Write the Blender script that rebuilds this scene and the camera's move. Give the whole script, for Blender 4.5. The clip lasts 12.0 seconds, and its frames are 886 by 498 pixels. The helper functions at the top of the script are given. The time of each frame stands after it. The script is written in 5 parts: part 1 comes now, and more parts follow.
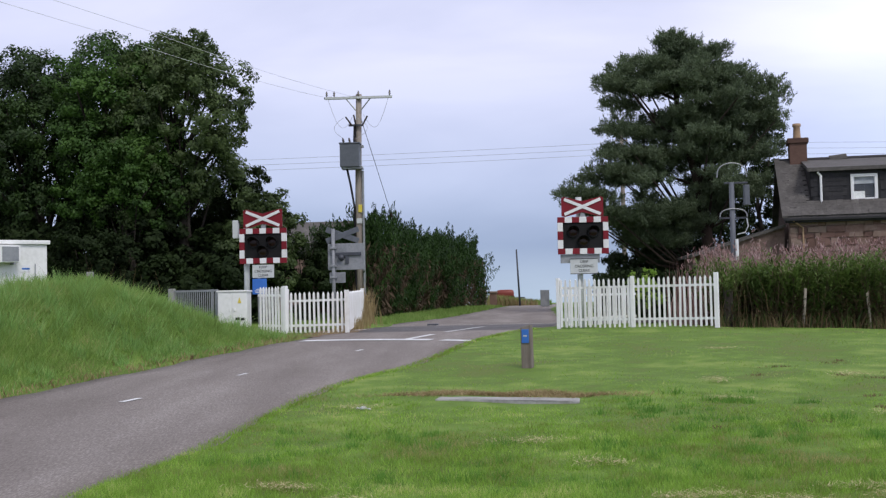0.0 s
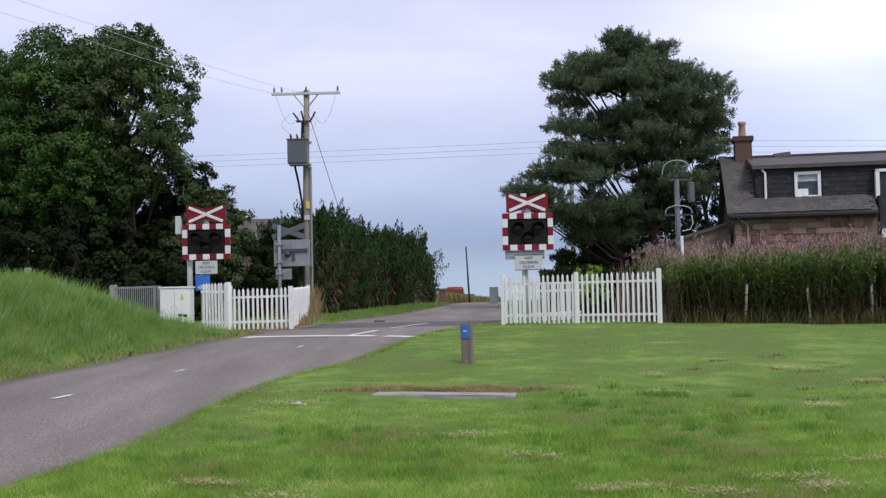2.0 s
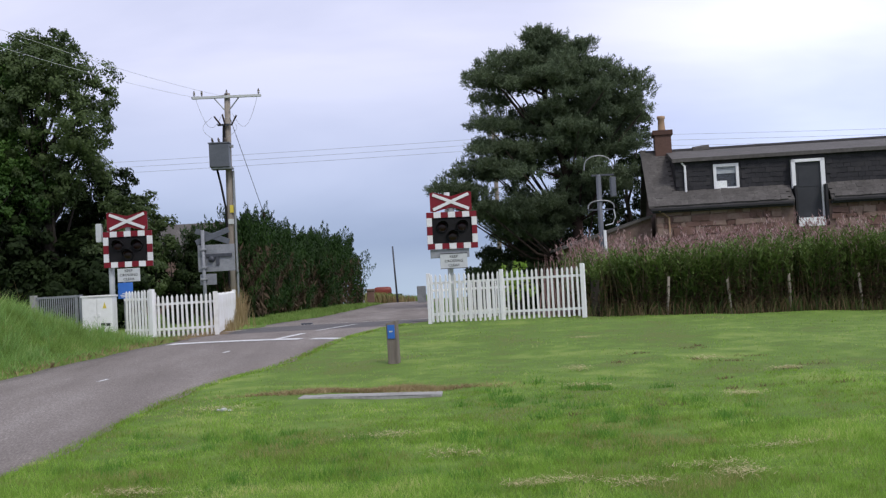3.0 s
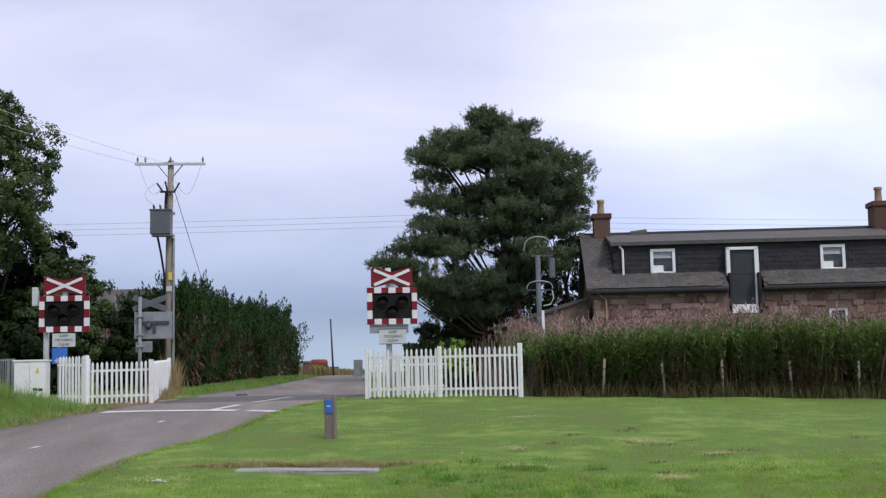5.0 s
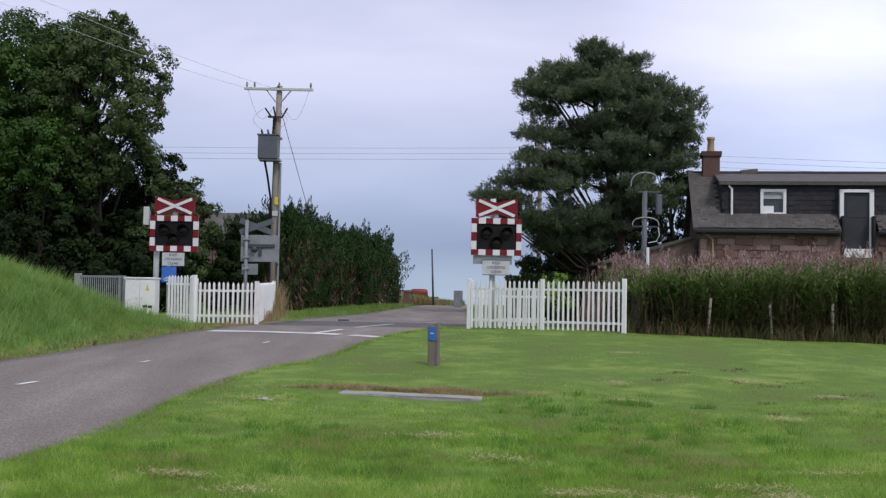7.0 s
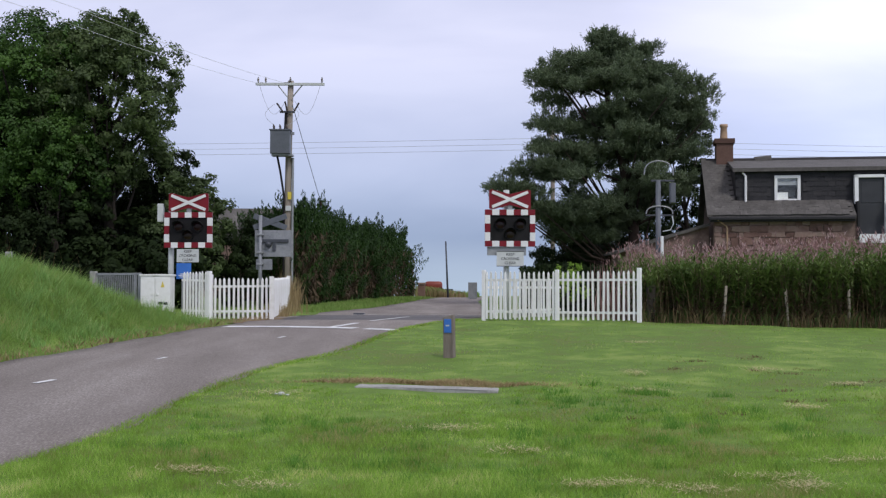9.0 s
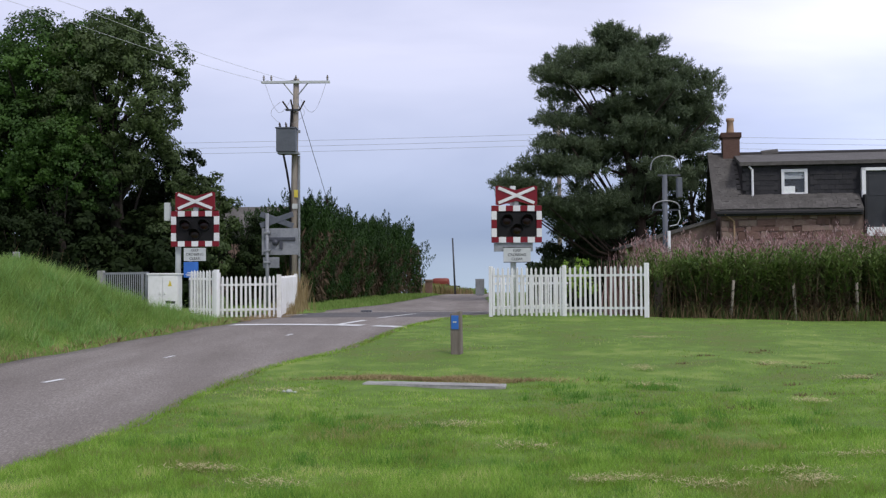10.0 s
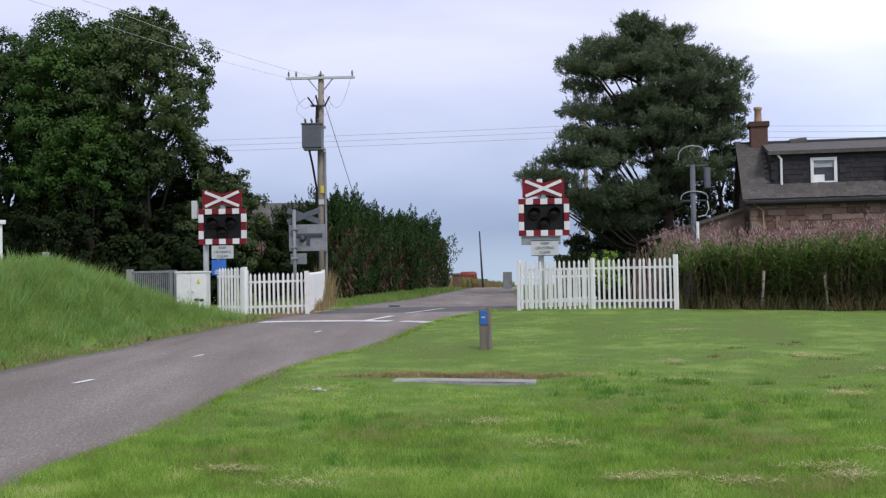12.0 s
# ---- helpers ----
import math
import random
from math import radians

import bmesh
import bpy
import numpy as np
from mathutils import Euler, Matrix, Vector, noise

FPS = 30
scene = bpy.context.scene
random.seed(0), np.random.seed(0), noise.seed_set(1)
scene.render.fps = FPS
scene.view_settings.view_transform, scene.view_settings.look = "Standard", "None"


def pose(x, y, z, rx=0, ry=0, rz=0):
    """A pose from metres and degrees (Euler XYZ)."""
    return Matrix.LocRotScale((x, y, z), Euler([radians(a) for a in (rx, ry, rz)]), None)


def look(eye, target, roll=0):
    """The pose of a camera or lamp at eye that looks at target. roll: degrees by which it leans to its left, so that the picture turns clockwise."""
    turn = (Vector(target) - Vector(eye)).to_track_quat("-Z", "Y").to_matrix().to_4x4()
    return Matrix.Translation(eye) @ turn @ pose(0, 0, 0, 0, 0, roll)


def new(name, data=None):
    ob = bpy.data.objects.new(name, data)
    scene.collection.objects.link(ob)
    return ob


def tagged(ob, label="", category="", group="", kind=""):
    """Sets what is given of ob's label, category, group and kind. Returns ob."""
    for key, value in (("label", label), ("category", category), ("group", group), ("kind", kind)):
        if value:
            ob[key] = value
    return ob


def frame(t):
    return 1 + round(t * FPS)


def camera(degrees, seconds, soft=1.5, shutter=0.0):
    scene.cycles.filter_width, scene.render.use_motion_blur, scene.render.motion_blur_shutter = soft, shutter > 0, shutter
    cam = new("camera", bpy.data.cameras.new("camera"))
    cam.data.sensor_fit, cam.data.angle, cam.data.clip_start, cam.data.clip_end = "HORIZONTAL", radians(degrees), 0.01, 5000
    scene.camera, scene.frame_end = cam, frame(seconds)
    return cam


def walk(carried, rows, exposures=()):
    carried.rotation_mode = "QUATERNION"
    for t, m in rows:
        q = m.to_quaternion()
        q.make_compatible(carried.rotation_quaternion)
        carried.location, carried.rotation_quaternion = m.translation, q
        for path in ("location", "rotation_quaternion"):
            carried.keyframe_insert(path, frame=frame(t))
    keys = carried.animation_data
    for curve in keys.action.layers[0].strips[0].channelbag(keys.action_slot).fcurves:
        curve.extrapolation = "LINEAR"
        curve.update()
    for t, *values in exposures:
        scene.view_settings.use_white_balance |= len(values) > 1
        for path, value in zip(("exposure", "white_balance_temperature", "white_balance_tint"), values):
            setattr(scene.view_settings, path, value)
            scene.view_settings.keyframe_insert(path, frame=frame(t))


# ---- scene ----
cam = camera(40.387, 12.0, soft=1.3)
# seconds, x, y, z of the eye, yaw, pitch, roll
ROWS = [
    (0.0, -0.092, 0.014, 1.540, 3.16, 2.49, 1.23),
    (0.5, -0.040, 0.016, 1.493, 2.96, 2.75, 0.92),
    (1.0, 0.029, 0.038, 1.505, 2.50, 2.89, 0.61),
    (1.5, 0.071, 0.065, 1.510, 1.83, 2.70, 0.78),
    (2.0, 0.093, 0.076, 1.502, 0.92, 2.33, 1.28),
    (2.5, 0.117, 0.058, 1.511, -0.42, 2.19, 2.00),
    (3.0, 0.152, 0.018, 1.510, -2.46, 2.17, 2.98),
    (3.2, 0.172, -0.013, 1.513, -3.45, 2.00, 3.41),
    (3.6, 0.185, -0.060, 1.522, -4.80, 1.95, 3.60),
    (4.2, 0.175, -0.130, 1.537, -5.25, 2.05, 3.62),
    (4.8, 0.141, -0.179, 1.549, -5.01, 2.67, 3.29),
    (5.0, 0.093, -0.188, 1.545, -5.51, 5.60, 1.20),
    (5.2, 0.065, -0.115, 1.527, -3.70, 7.00, 0.10),
    (5.5, 0.025, -0.046, 1.509, -1.73, 5.69, -1.71),
    (5.6, 0.021, -0.035, 1.507, -1.38, 4.88, -1.65),
    (5.8, 0.016, -0.021, 1.504, -1.18, 3.62, -1.55),
    (6.0, 0.017, -0.014, 1.498, -1.17, 2.85, -1.50),
    (6.5, 0.004, 0.002, 1.479, -1.05, 2.57, -1.25),
    (7.0, 0.002, 0.001, 1.498, -0.87, 2.44, -1.04),
    (9.0, -0.001, 0.010, 1.499, -0.18, 2.06, -0.12),
    (9.5, 0.000, 0.000, 1.500, 0.00, 1.97, 0.10),
    (10.0, 0.005, 0.016, 1.494, 0.17, 1.91, 0.35),
    (10.5, -0.006, 0.022, 1.494, 0.33, 1.81, 0.53),
    (11.0, 0.007, 0.065, 1.505, 0.72, 1.75, 0.78),
    (11.5, 0.005, 0.081, 1.510, 1.13, 1.65, 0.96),
    (12.0, -0.007, 0.095, 1.527, 1.47, 1.60, 1.09),
]
EXPOSURES = [(0.0, 0.22), (3.0, 0.20), (5.0, 0.20), (5.4, -0.14), (6.0, -0.12), (6.5, 0.0), (7.0, 0.07), (9.0, 0.14), (10.5, 0.16), (12.0, 0.24)]
walk(cam, [(t, pose(x, y, z, 90 + pitch, roll, yaw)) for t, x, y, z, yaw, pitch, roll in ROWS], EXPOSURES)

# ---- daylight: an overcast sky, brighter towards the east, and a veiled sun ----
SUN_ELEV, SUN_AZ = radians(48), radians(150)   # azimuth clockwise from +y
world = bpy.data.worlds.new("overcast_sky")
scene.world = world
world.use_nodes = True
wn, wl = world.node_tree.nodes, world.node_tree.links
wn.clear()


def wnode(kind, **sets):
    n = wn.new(kind)
    for k, v in sets.items():
        n.inputs[k].default_value = v
    return n


w_out = wnode("ShaderNodeOutputWorld")
w_sky = wnode("ShaderNodeTexSky")
w_sky.sky_type, w_sky.sun_disc = "NISHITA", False
w_sky.sun_elevation, w_sky.sun_rotation = SUN_ELEV, SUN_AZ
w_bg_sky = wnode("ShaderNodeBackground", Strength=0.10)
w_bg_cloud = wnode("ShaderNodeBackground", Strength=0.92)
w_mix = wnode("ShaderNodeMixShader", Fac=0.88)
w_tc = wnode("ShaderNodeTexCoord")
w_map = wnode("ShaderNodeMapping", Scale=(1.6, 1.6, 6.0), Location=(0.3, 0.9, 0.2))
w_noise = wnode("ShaderNodeTexNoise", Scale=1.7, Detail=5.0, Roughness=0.5, Distortion=0.3)
w_sep = wnode("ShaderNodeSeparateXYZ")
w_ramp = wnode("ShaderNodeValToRGB")      # height over the horizon
cr = w_ramp.color_ramp
cr.elements[0].position, cr.elements[0].color = 0.0, (0.44, 0.56, 0.74, 1)
cr.elements[1].position, cr.elements[1].color = 1.0, (0.82, 0.83, 0.95, 1)
for p, c in ((0.045, (0.32, 0.41, 0.64, 1)), (0.10, (0.50, 0.565, 0.82, 1)), (0.20, (0.70, 0.725, 0.97, 1))):
    e = cr.elements.new(p)
    e.color = c
w_cloud = wnode("ShaderNodeValToRGB")
w_cloud.color_ramp.elements[0].position, w_cloud.color_ramp.elements[0].color = 0.32, (0.80, 0.82, 0.86, 1)
w_cloud.color_ramp.elements[1].position, w_cloud.color_ramp.elements[1].color = 0.72, (1.18, 1.15, 1.10, 1)
w_mul = wn.new("ShaderNodeMix")
w_mul.data_type, w_mul.blend_type = "RGBA", "MULTIPLY"
w_mul.inputs["Factor"].default_value = 1.0
w_east = wnode("ShaderNodeMapRange")      # the thin, bright cloud to the east
w_east.inputs["From Min"].default_value, w_east.inputs["From Max"].default_value = 0.14, 0.34
w_east.inputs["To Min"].default_value, w_east.inputs["To Max"].default_value = 1.0, 1.45
w_mul2 = wn.new("ShaderNodeVectorMath")
w_mul2.operation = "SCALE"
wl.new(w_tc.outputs["Generated"], w_map.inputs["Vector"])
wl.new(w_map.outputs["Vector"], w_noise.inputs["Vector"])
wl.new(w_noise.outputs["Fac"], w_cloud.inputs["Fac"])
wl.new(w_tc.outputs["Generated"], w_sep.inputs["Vector"])
wl.new(w_sep.outputs["Z"], w_ramp.inputs["Fac"])
wl.new(w_sep.outputs["X"], w_east.inputs["Value"])
wl.new(w_ramp.outputs["Color"], w_mul.inputs["A"])
wl.new(w_cloud.outputs["Color"], w_mul.inputs["B"])
wl.new(w_mul.outputs["Result"], w_mul2.inputs[0])
wl.new(w_east.outputs["Result"], w_mul2.inputs["Scale"])
wl.new(w_mul2.outputs["Vector"], w_bg_cloud.inputs["Color"])
wl.new(w_sky.outputs["Color"], w_bg_sky.inputs["Color"])
wl.new(w_bg_sky.outputs["Background"], w_mix.inputs[1])
wl.new(w_bg_cloud.outputs["Background"], w_mix.inputs[2])
wl.new(w_mix.outputs["Shader"], w_out.inputs["Surface"])

sun = new("sun", bpy.data.lights.new("sun", "SUN"))
sun.data.energy, sun.data.angle, sun.data.color = 1.3, radians(14), (1.0, 0.96, 0.90)
sun_from = Vector((math.sin(SUN_AZ) * math.cos(SUN_ELEV), math.cos(SUN_AZ) * math.cos(SUN_ELEV), math.sin(SUN_ELEV)))
sun.matrix_world = look(sun_from * 60, (0, 0, 0))


# ---- materials ----
def material(name, stops, scale=4.0, rough=0.8, metal=0.0, bump=0.0, bump_scale=60.0, fine=40.0, fine_mix=0.35,
             island=0.0, per_object=0.0, leaf=0.0, stretch=(1, 1, 1), spec=0.3, span=None):
    """Colour from two noises (broad and fine) through a ramp, with relief; island or per_object vary the pieces."""
    m = bpy.data.materials.new(name)
    m.use_nodes = True
    ns, ls = m.node_tree.nodes, m.node_tree.links
    b = ns["Principled BSDF"]
    b.inputs["Roughness"].default_value, b.inputs["Metallic"].default_value = rough, metal
    b.inputs["Specular IOR Level"].default_value = spec
    geo = ns.new("ShaderNodeNewGeometry")
    mp = ns.new("ShaderNodeMapping")
    mp.inputs["Scale"].default_value = stretch
    ls.new(geo.outputs["Position"], mp.inputs["Vector"])

    def noise_at(s, detail=4.0):
        n = ns.new("ShaderNodeTexNoise")
        n.inputs["Scale"].default_value, n.inputs["Detail"].default_value = s, detail
        ls.new(mp.outputs["Vector"], n.inputs["Vector"])
        return n.outputs["Fac"]

    def blend(a, c, f):
        n = ns.new("ShaderNodeMix")
        n.inputs["Factor"].default_value = f
        ls.new(a, n.inputs["A"])
        ls.new(c, n.inputs["B"])
        return n.outputs["Result"]
    fac = blend(noise_at(scale), noise_at(fine), fine_mix)
    if island:
        fac = blend(fac, geo.outputs["Random Per Island"], island)
    if per_object:
        info = ns.new("ShaderNodeObjectInfo")
        fac = blend(fac, info.outputs["Random"], per_object)
    ramp = ns.new("ShaderNodeValToRGB")
    el = ramp.color_ramp.elements
    lo, hi = span or ((0.3, 0.7) if not (island or per_object) else (0.15, 0.85))
    for i, c in enumerate(stops):
        p = lo + (hi - lo) * i / max(1, len(stops) - 1)
        e = el[i] if i < 2 else el.new(p)
        e.position, e.color = p, (*c, 1)
    ls.new(fac, ramp.inputs["Fac"])
    ls.new(ramp.outputs["Color"], b.inputs["Base Color"])
    if bump:
        bn = ns.new("ShaderNodeBump")
        bn.inputs["Strength"].default_value, bn.inputs["Distance"].default_value = bump, 0.02
        ls.new(noise_at(bump_scale), bn.inputs["Height"])
        ls.new(bn.outputs["Normal"], b.inputs["Normal"])
    if leaf:
        tr = ns.new("ShaderNodeBsdfTranslucent")
        mx = ns.new("ShaderNodeMixShader")
        mx.inputs["Fac"].default_value = leaf
        ls.new(ramp.outputs["Color"], tr.inputs["Color"])
        ls.new(b.outputs["BSDF"], mx.inputs[1])
        ls.new(tr.outputs["BSDF"], mx.inputs[2])
        ls.new(mx.outputs["Shader"], ns["Material Output"].inputs["Surface"])
    return m


M = {
    "turf": material("turf", [(0.110, 0.148, 0.030), (0.094, 0.160, 0.022), (0.116, 0.196, 0.027), (0.178, 0.245, 0.050)], 0.8, 0.95, 0, 0.8, 22, 3, 0.40, span=(0.39, 0.62)),
    "blade": material("lawn_blade", [(0.40, 0.36, 0.15), (0.180, 0.275, 0.042), (0.245, 0.420, 0.060), (0.335, 0.510, 0.088), (0.60, 0.58, 0.25)], 0.75, 0.7, 0, 0, 1, 2.8, 0.45, island=0.15, leaf=0.5, span=(0.36, 0.66)),
    "lush_blade": material("lush_lawn_blade", [(0.090, 0.210, 0.032), (0.130, 0.285, 0.044), (0.200, 0.385, 0.062)], 1.4, 0.7, 0, 0, 1, 5.0, 0.45, island=0.30, leaf=0.5, span=(0.25, 0.75)),
    "tall_blade": material("tall_grass_blade", [(0.140, 0.185, 0.050), (0.198, 0.312, 0.070), (0.262, 0.400, 0.102), (0.44, 0.41, 0.18)], 1.1, 0.7, 0, 0, 1, 3.0, 0.5, island=0.2, leaf=0.5, span=(0.30, 0.70)),
    "tussock_blade": material("tussock_blade", [(0.140, 0.235, 0.066), (0.220, 0.385, 0.108), (0.305, 0.485, 0.150), (0.50, 0.51, 0.24)], 1.3, 0.65, 0, 0, 1, 5.0, 0.5, island=0.3, leaf=0.5, span=(0.26, 0.76)),
    "dry_blade": material("dry_grass_blade", [(0.20, 0.14, 0.06), (0.34, 0.26, 0.13), (0.42, 0.34, 0.19)], 2.0, 0.8, island=0.5, leaf=0.2),
    "asphalt": material("asphalt", [(0.146, 0.121, 0.106), (0.194, 0.168, 0.152), (0.230, 0.202, 0.184), (0.33, 0.296, 0.272)], 0.7, 0.85, 0, 0.8, 110, 46, 0.60, stretch=(1.6, 0.35, 1), span=(0.37, 0.64)),
    "deck": material("crossing_deck", [(0.105, 0.098, 0.096), (0.150, 0.140, 0.136)], 1.5, 0.8, 0, 0.5, 120, 40, 0.4),
    "road_paint": material("worn_road_paint", [(0.26, 0.26, 0.26), (0.62, 0.62, 0.62), (0.72, 0.72, 0.71)], 3.0, 0.7, 0, 0.3, 90, 30, 0.5),
    "white_paint": material("white_fence_paint", [(0.52, 0.49, 0.43), (0.74, 0.735, 0.715), (0.82, 0.82, 0.82), (0.84, 0.84, 0.84)], 2.2, 0.55, 0, 0.15, 40, 9, 0.4, per_object=0.3),
    "white_panel": material("white_enamel_panel", [(0.60, 0.60, 0.57), (0.74, 0.74, 0.72), (0.80, 0.80, 0.79)], 1.2, 0.45, 0, 0.05, 30, 12, 0.35),
    "red": material("red_reflective_sheet", [(0.145, 0.006, 0.013), (0.20, 0.009, 0.018)], 4, 0.35, 0, 0, 1, 20, 0.4),
    "white_sheet": material("white_reflective_sheet", [(0.62, 0.62, 0.62), (0.76, 0.76, 0.76)], 4, 0.4, 0, 0, 1, 20, 0.4),
    "black": material("matt_black_board", [(0.008, 0.008, 0.009), (0.016, 0.015, 0.016)], 5, 0.6, 0, 0, 1, 30, 0.4, spec=0.15),
    "lens_red": material("unlit_red_lens", [(0.012, 0.002, 0.002), (0.018, 0.003, 0.003)], 8, 0.3),
    "lens_amber": material("unlit_amber_lens", [(0.014, 0.006, 0.002), (0.020, 0.008, 0.002)], 8, 0.3),
    "plate": material("pale_sign_plate", [(0.44, 0.46, 0.46), (0.56, 0.58, 0.57)], 5, 0.45, 0, 0, 1, 30, 0.3),
    "ink": material("dark_sign_ink", [(0.02, 0.02, 0.022), (0.04, 0.04, 0.04)], 5, 0.5),
    "blue": material("blue_sign_plate", [(0.03, 0.12, 0.42), (0.05, 0.17, 0.52)], 3, 0.4),
    "yellow": material("yellow_plate", [(0.60, 0.48, 0.06), (0.70, 0.56, 0.10)], 5, 0.5),
    "grey_metal": material("weathered_grey_metal", [(0.16, 0.17, 0.185), (0.25, 0.26, 0.275), (0.31, 0.32, 0.33)], 2.5, 0.55, 0.2, 0.1, 40, 18, 0.4),
    "galv": material("galvanised_steel", [(0.24, 0.25, 0.26), (0.36, 0.37, 0.38)], 6, 0.5, 0.5, 0, 1, 30, 0.4),
    "dark_steel": material("dark_grey_steel", [(0.045, 0.05, 0.06), (0.085, 0.09, 0.105)], 3, 0.5, 0.3, 0, 1, 20, 0.4),
    "wood": material("silvered_pole_wood", [(0.13, 0.105, 0.085), (0.25, 0.215, 0.18), (0.33, 0.29, 0.25)], 3, 0.85, 0, 0.5, 30, 25, 0.45, stretch=(1, 1, 0.12)),
    "post_wood": material("weathered_stake_wood", [(0.16, 0.14, 0.11), (0.30, 0.27, 0.22)], 5, 0.9, 0, 0.5, 40, 25, 0.4, stretch=(1, 1, 0.15)),
    "wire": material("conductor_wire", [(0.34, 0.35, 0.38), (0.42, 0.43, 0.46)], 2, 0.5, 0.2),
    "wire_pale": material("bright_conductor_wire", [(0.56, 0.58, 0.56), (0.66, 0.67, 0.66)], 2, 0.45, 0.1),
    "ceramic": material("dark_ceramic", [(0.03, 0.02, 0.018), (0.07, 0.05, 0.04)], 5, 0.25),
    "concrete": material("weathered_concrete", [(0.20, 0.195, 0.18), (0.31, 0.305, 0.29), (0.38, 0.375, 0.36)], 3.0, 0.9, 0, 0.4, 70, 25, 0.45),
    "soil": material("bare_soil", [(0.09, 0.06, 0.035), (0.17, 0.12, 0.07), (0.24, 0.19, 0.11)], 2.5, 0.95, 0, 0.9, 30, 12, 0.45),
    "slate": material("old_roof_slate", [(0.050, 0.046, 0.042), (0.074, 0.068, 0.063), (0.100, 0.092, 0.086), (0.150, 0.142, 0.130)], 1.6, 0.75, 0, 0.6, 14, 9, 0.55, per_object=0.14, span=(0.28, 0.74)),
    "slate_dark": material("hung_slate", [(0.014, 0.014, 0.016), (0.026, 0.025, 0.028), (0.042, 0.039, 0.040)], 1.6, 0.7, 0, 0.5, 14, 9, 0.5, per_object=0.3),
    "stone": material("red_sandstone", [(0.068, 0.046, 0.038), (0.138, 0.080, 0.067), (0.190, 0.116, 0.097), (0.26, 0.185, 0.155), (0.145, 0.122, 0.092)], 2.4, 0.95, 0, 0.9, 25, 9, 0.5, per_object=0.42),
    "marker_wood": material("dark_weathered_post", [(0.095, 0.078, 0.066), (0.170, 0.143, 0.120), (0.25, 0.215, 0.185)], 5, 0.9, 0, 0.5, 40, 25, 0.4, stretch=(1, 1, 0.15)),
    "mortar": material("grey_brown_mortar", [(0.105, 0.068, 0.056), (0.160, 0.108, 0.092), (0.205, 0.148, 0.126)], 2.4, 0.95, 0, 0.7, 30, 9, 0.5),
    "brick": material("chimney_brick", [(0.060, 0.036, 0.030), (0.105, 0.060, 0.047), (0.150, 0.092, 0.072)], 5, 0.95, 0, 0.6, 30, 14, 0.5, per_object=0.35),
    "clay": material("buff_clay_pot", [(0.30, 0.19, 0.12), (0.42, 0.29, 0.19)], 4, 0.85, 0, 0.2, 30, 12, 0.4),
    "upvc": material("white_window_frame", [(0.74, 0.74, 0.75), (0.82, 0.82, 0.82)], 3, 0.35),
    "door_dark": material("dark_grey_door", [(0.030, 0.032, 0.036), (0.048, 0.050, 0.055)], 3, 0.5),
    "curtain": material("net_curtain", [(0.40, 0.41, 0.44), (0.55, 0.56, 0.58)], 8, 0.9),
    "room": material("dim_room", [(0.03, 0.03, 0.032), (0.05, 0.05, 0.05)], 2, 0.9),
    "bark": material("tree_bark", [(0.022, 0.018, 0.014), (0.045, 0.037, 0.030)], 4, 0.95, 0, 0.8, 20, 15, 0.5, stretch=(1, 1, 0.3)),
    "tank": material("blue_grey_tank_paint", [(0.085, 0.095, 0.11), (0.13, 0.14, 0.16)], 2.5, 0.5, 0.1, 0.05, 30, 15, 0.4),
    "brown_blade": material("brown_dead_blade", [(0.12, 0.085, 0.045), (0.22, 0.16, 0.085)], 2, 0.9, island=0.4, leaf=0.2),
    "pine_bark": material("pine_bark", [(0.026, 0.019, 0.015), (0.056, 0.039, 0.030)], 4, 0.95, 0, 0.8, 20, 15, 0.5, stretch=(1, 1, 0.3)),
    "ballast": material("dark_track_ballast", [(0.045, 0.037, 0.030), (0.085, 0.072, 0.060), (0.13, 0.115, 0.10)], 3, 0.95, 0, 0.9, 18, 14, 0.5),
    "leaf": material("broad_leaf", [(0.022, 0.048, 0.010), (0.048, 0.105, 0.018), (0.090, 0.178, 0.031)], 0.45, 0.6, 0, 0, 1, 1.6, 0.4, island=0.08, leaf=0.3, span=(0.34, 0.66)),
    "leaf_olive": material("grey_olive_leaf", [(0.034, 0.054, 0.018), (0.070, 0.106, 0.034), (0.120, 0.170, 0.056)], 0.5, 0.6, 0, 0, 1, 1.8, 0.4, island=0.08, leaf=0.35, span=(0.32, 0.68)),
    "leaf_deep": material("deep_green_leaf", [(0.014, 0.026, 0.008), (0.028, 0.055, 0.013), (0.052, 0.098, 0.021)], 0.5, 0.6, 0, 0, 1, 1.8, 0.4, island=0.10, leaf=0.25, span=(0.32, 0.68)),
    # near-black leaf: the shade under and between trees is put into its colour
    "leaf_dark": material("shade_darkened_leaf", [(0.008, 0.014, 0.005), (0.015, 0.027, 0.007), (0.029, 0.048, 0.013)], 0.6, 0.7, 0, 0, 1, 2.0, 0.4, island=0.1, leaf=0.2, span=(0.28, 0.72), spec=0.15),
    "needle": material("pine_needle", [(0.056, 0.078, 0.044), (0.102, 0.138, 0.073), (0.160, 0.200, 0.108)], 0.6, 0.6, 0, 0, 1, 2.5, 0.4, island=0.12, leaf=0.3, span=(0.28, 0.72)),
    "cypress": material("cypress_spray", [(0.010, 0.025, 0.006), (0.023, 0.055, 0.010), (0.047, 0.102, 0.018)], 0.7, 0.65, 0, 0, 1, 2.2, 0.45, island=0.10, leaf=0.15, span=(0.3, 0.7), spec=0.2),
    "cypress_dead": material("dead_cypress_twig", [(0.060, 0.042, 0.027), (0.130, 0.092, 0.060)], 2, 0.9, island=0.4),
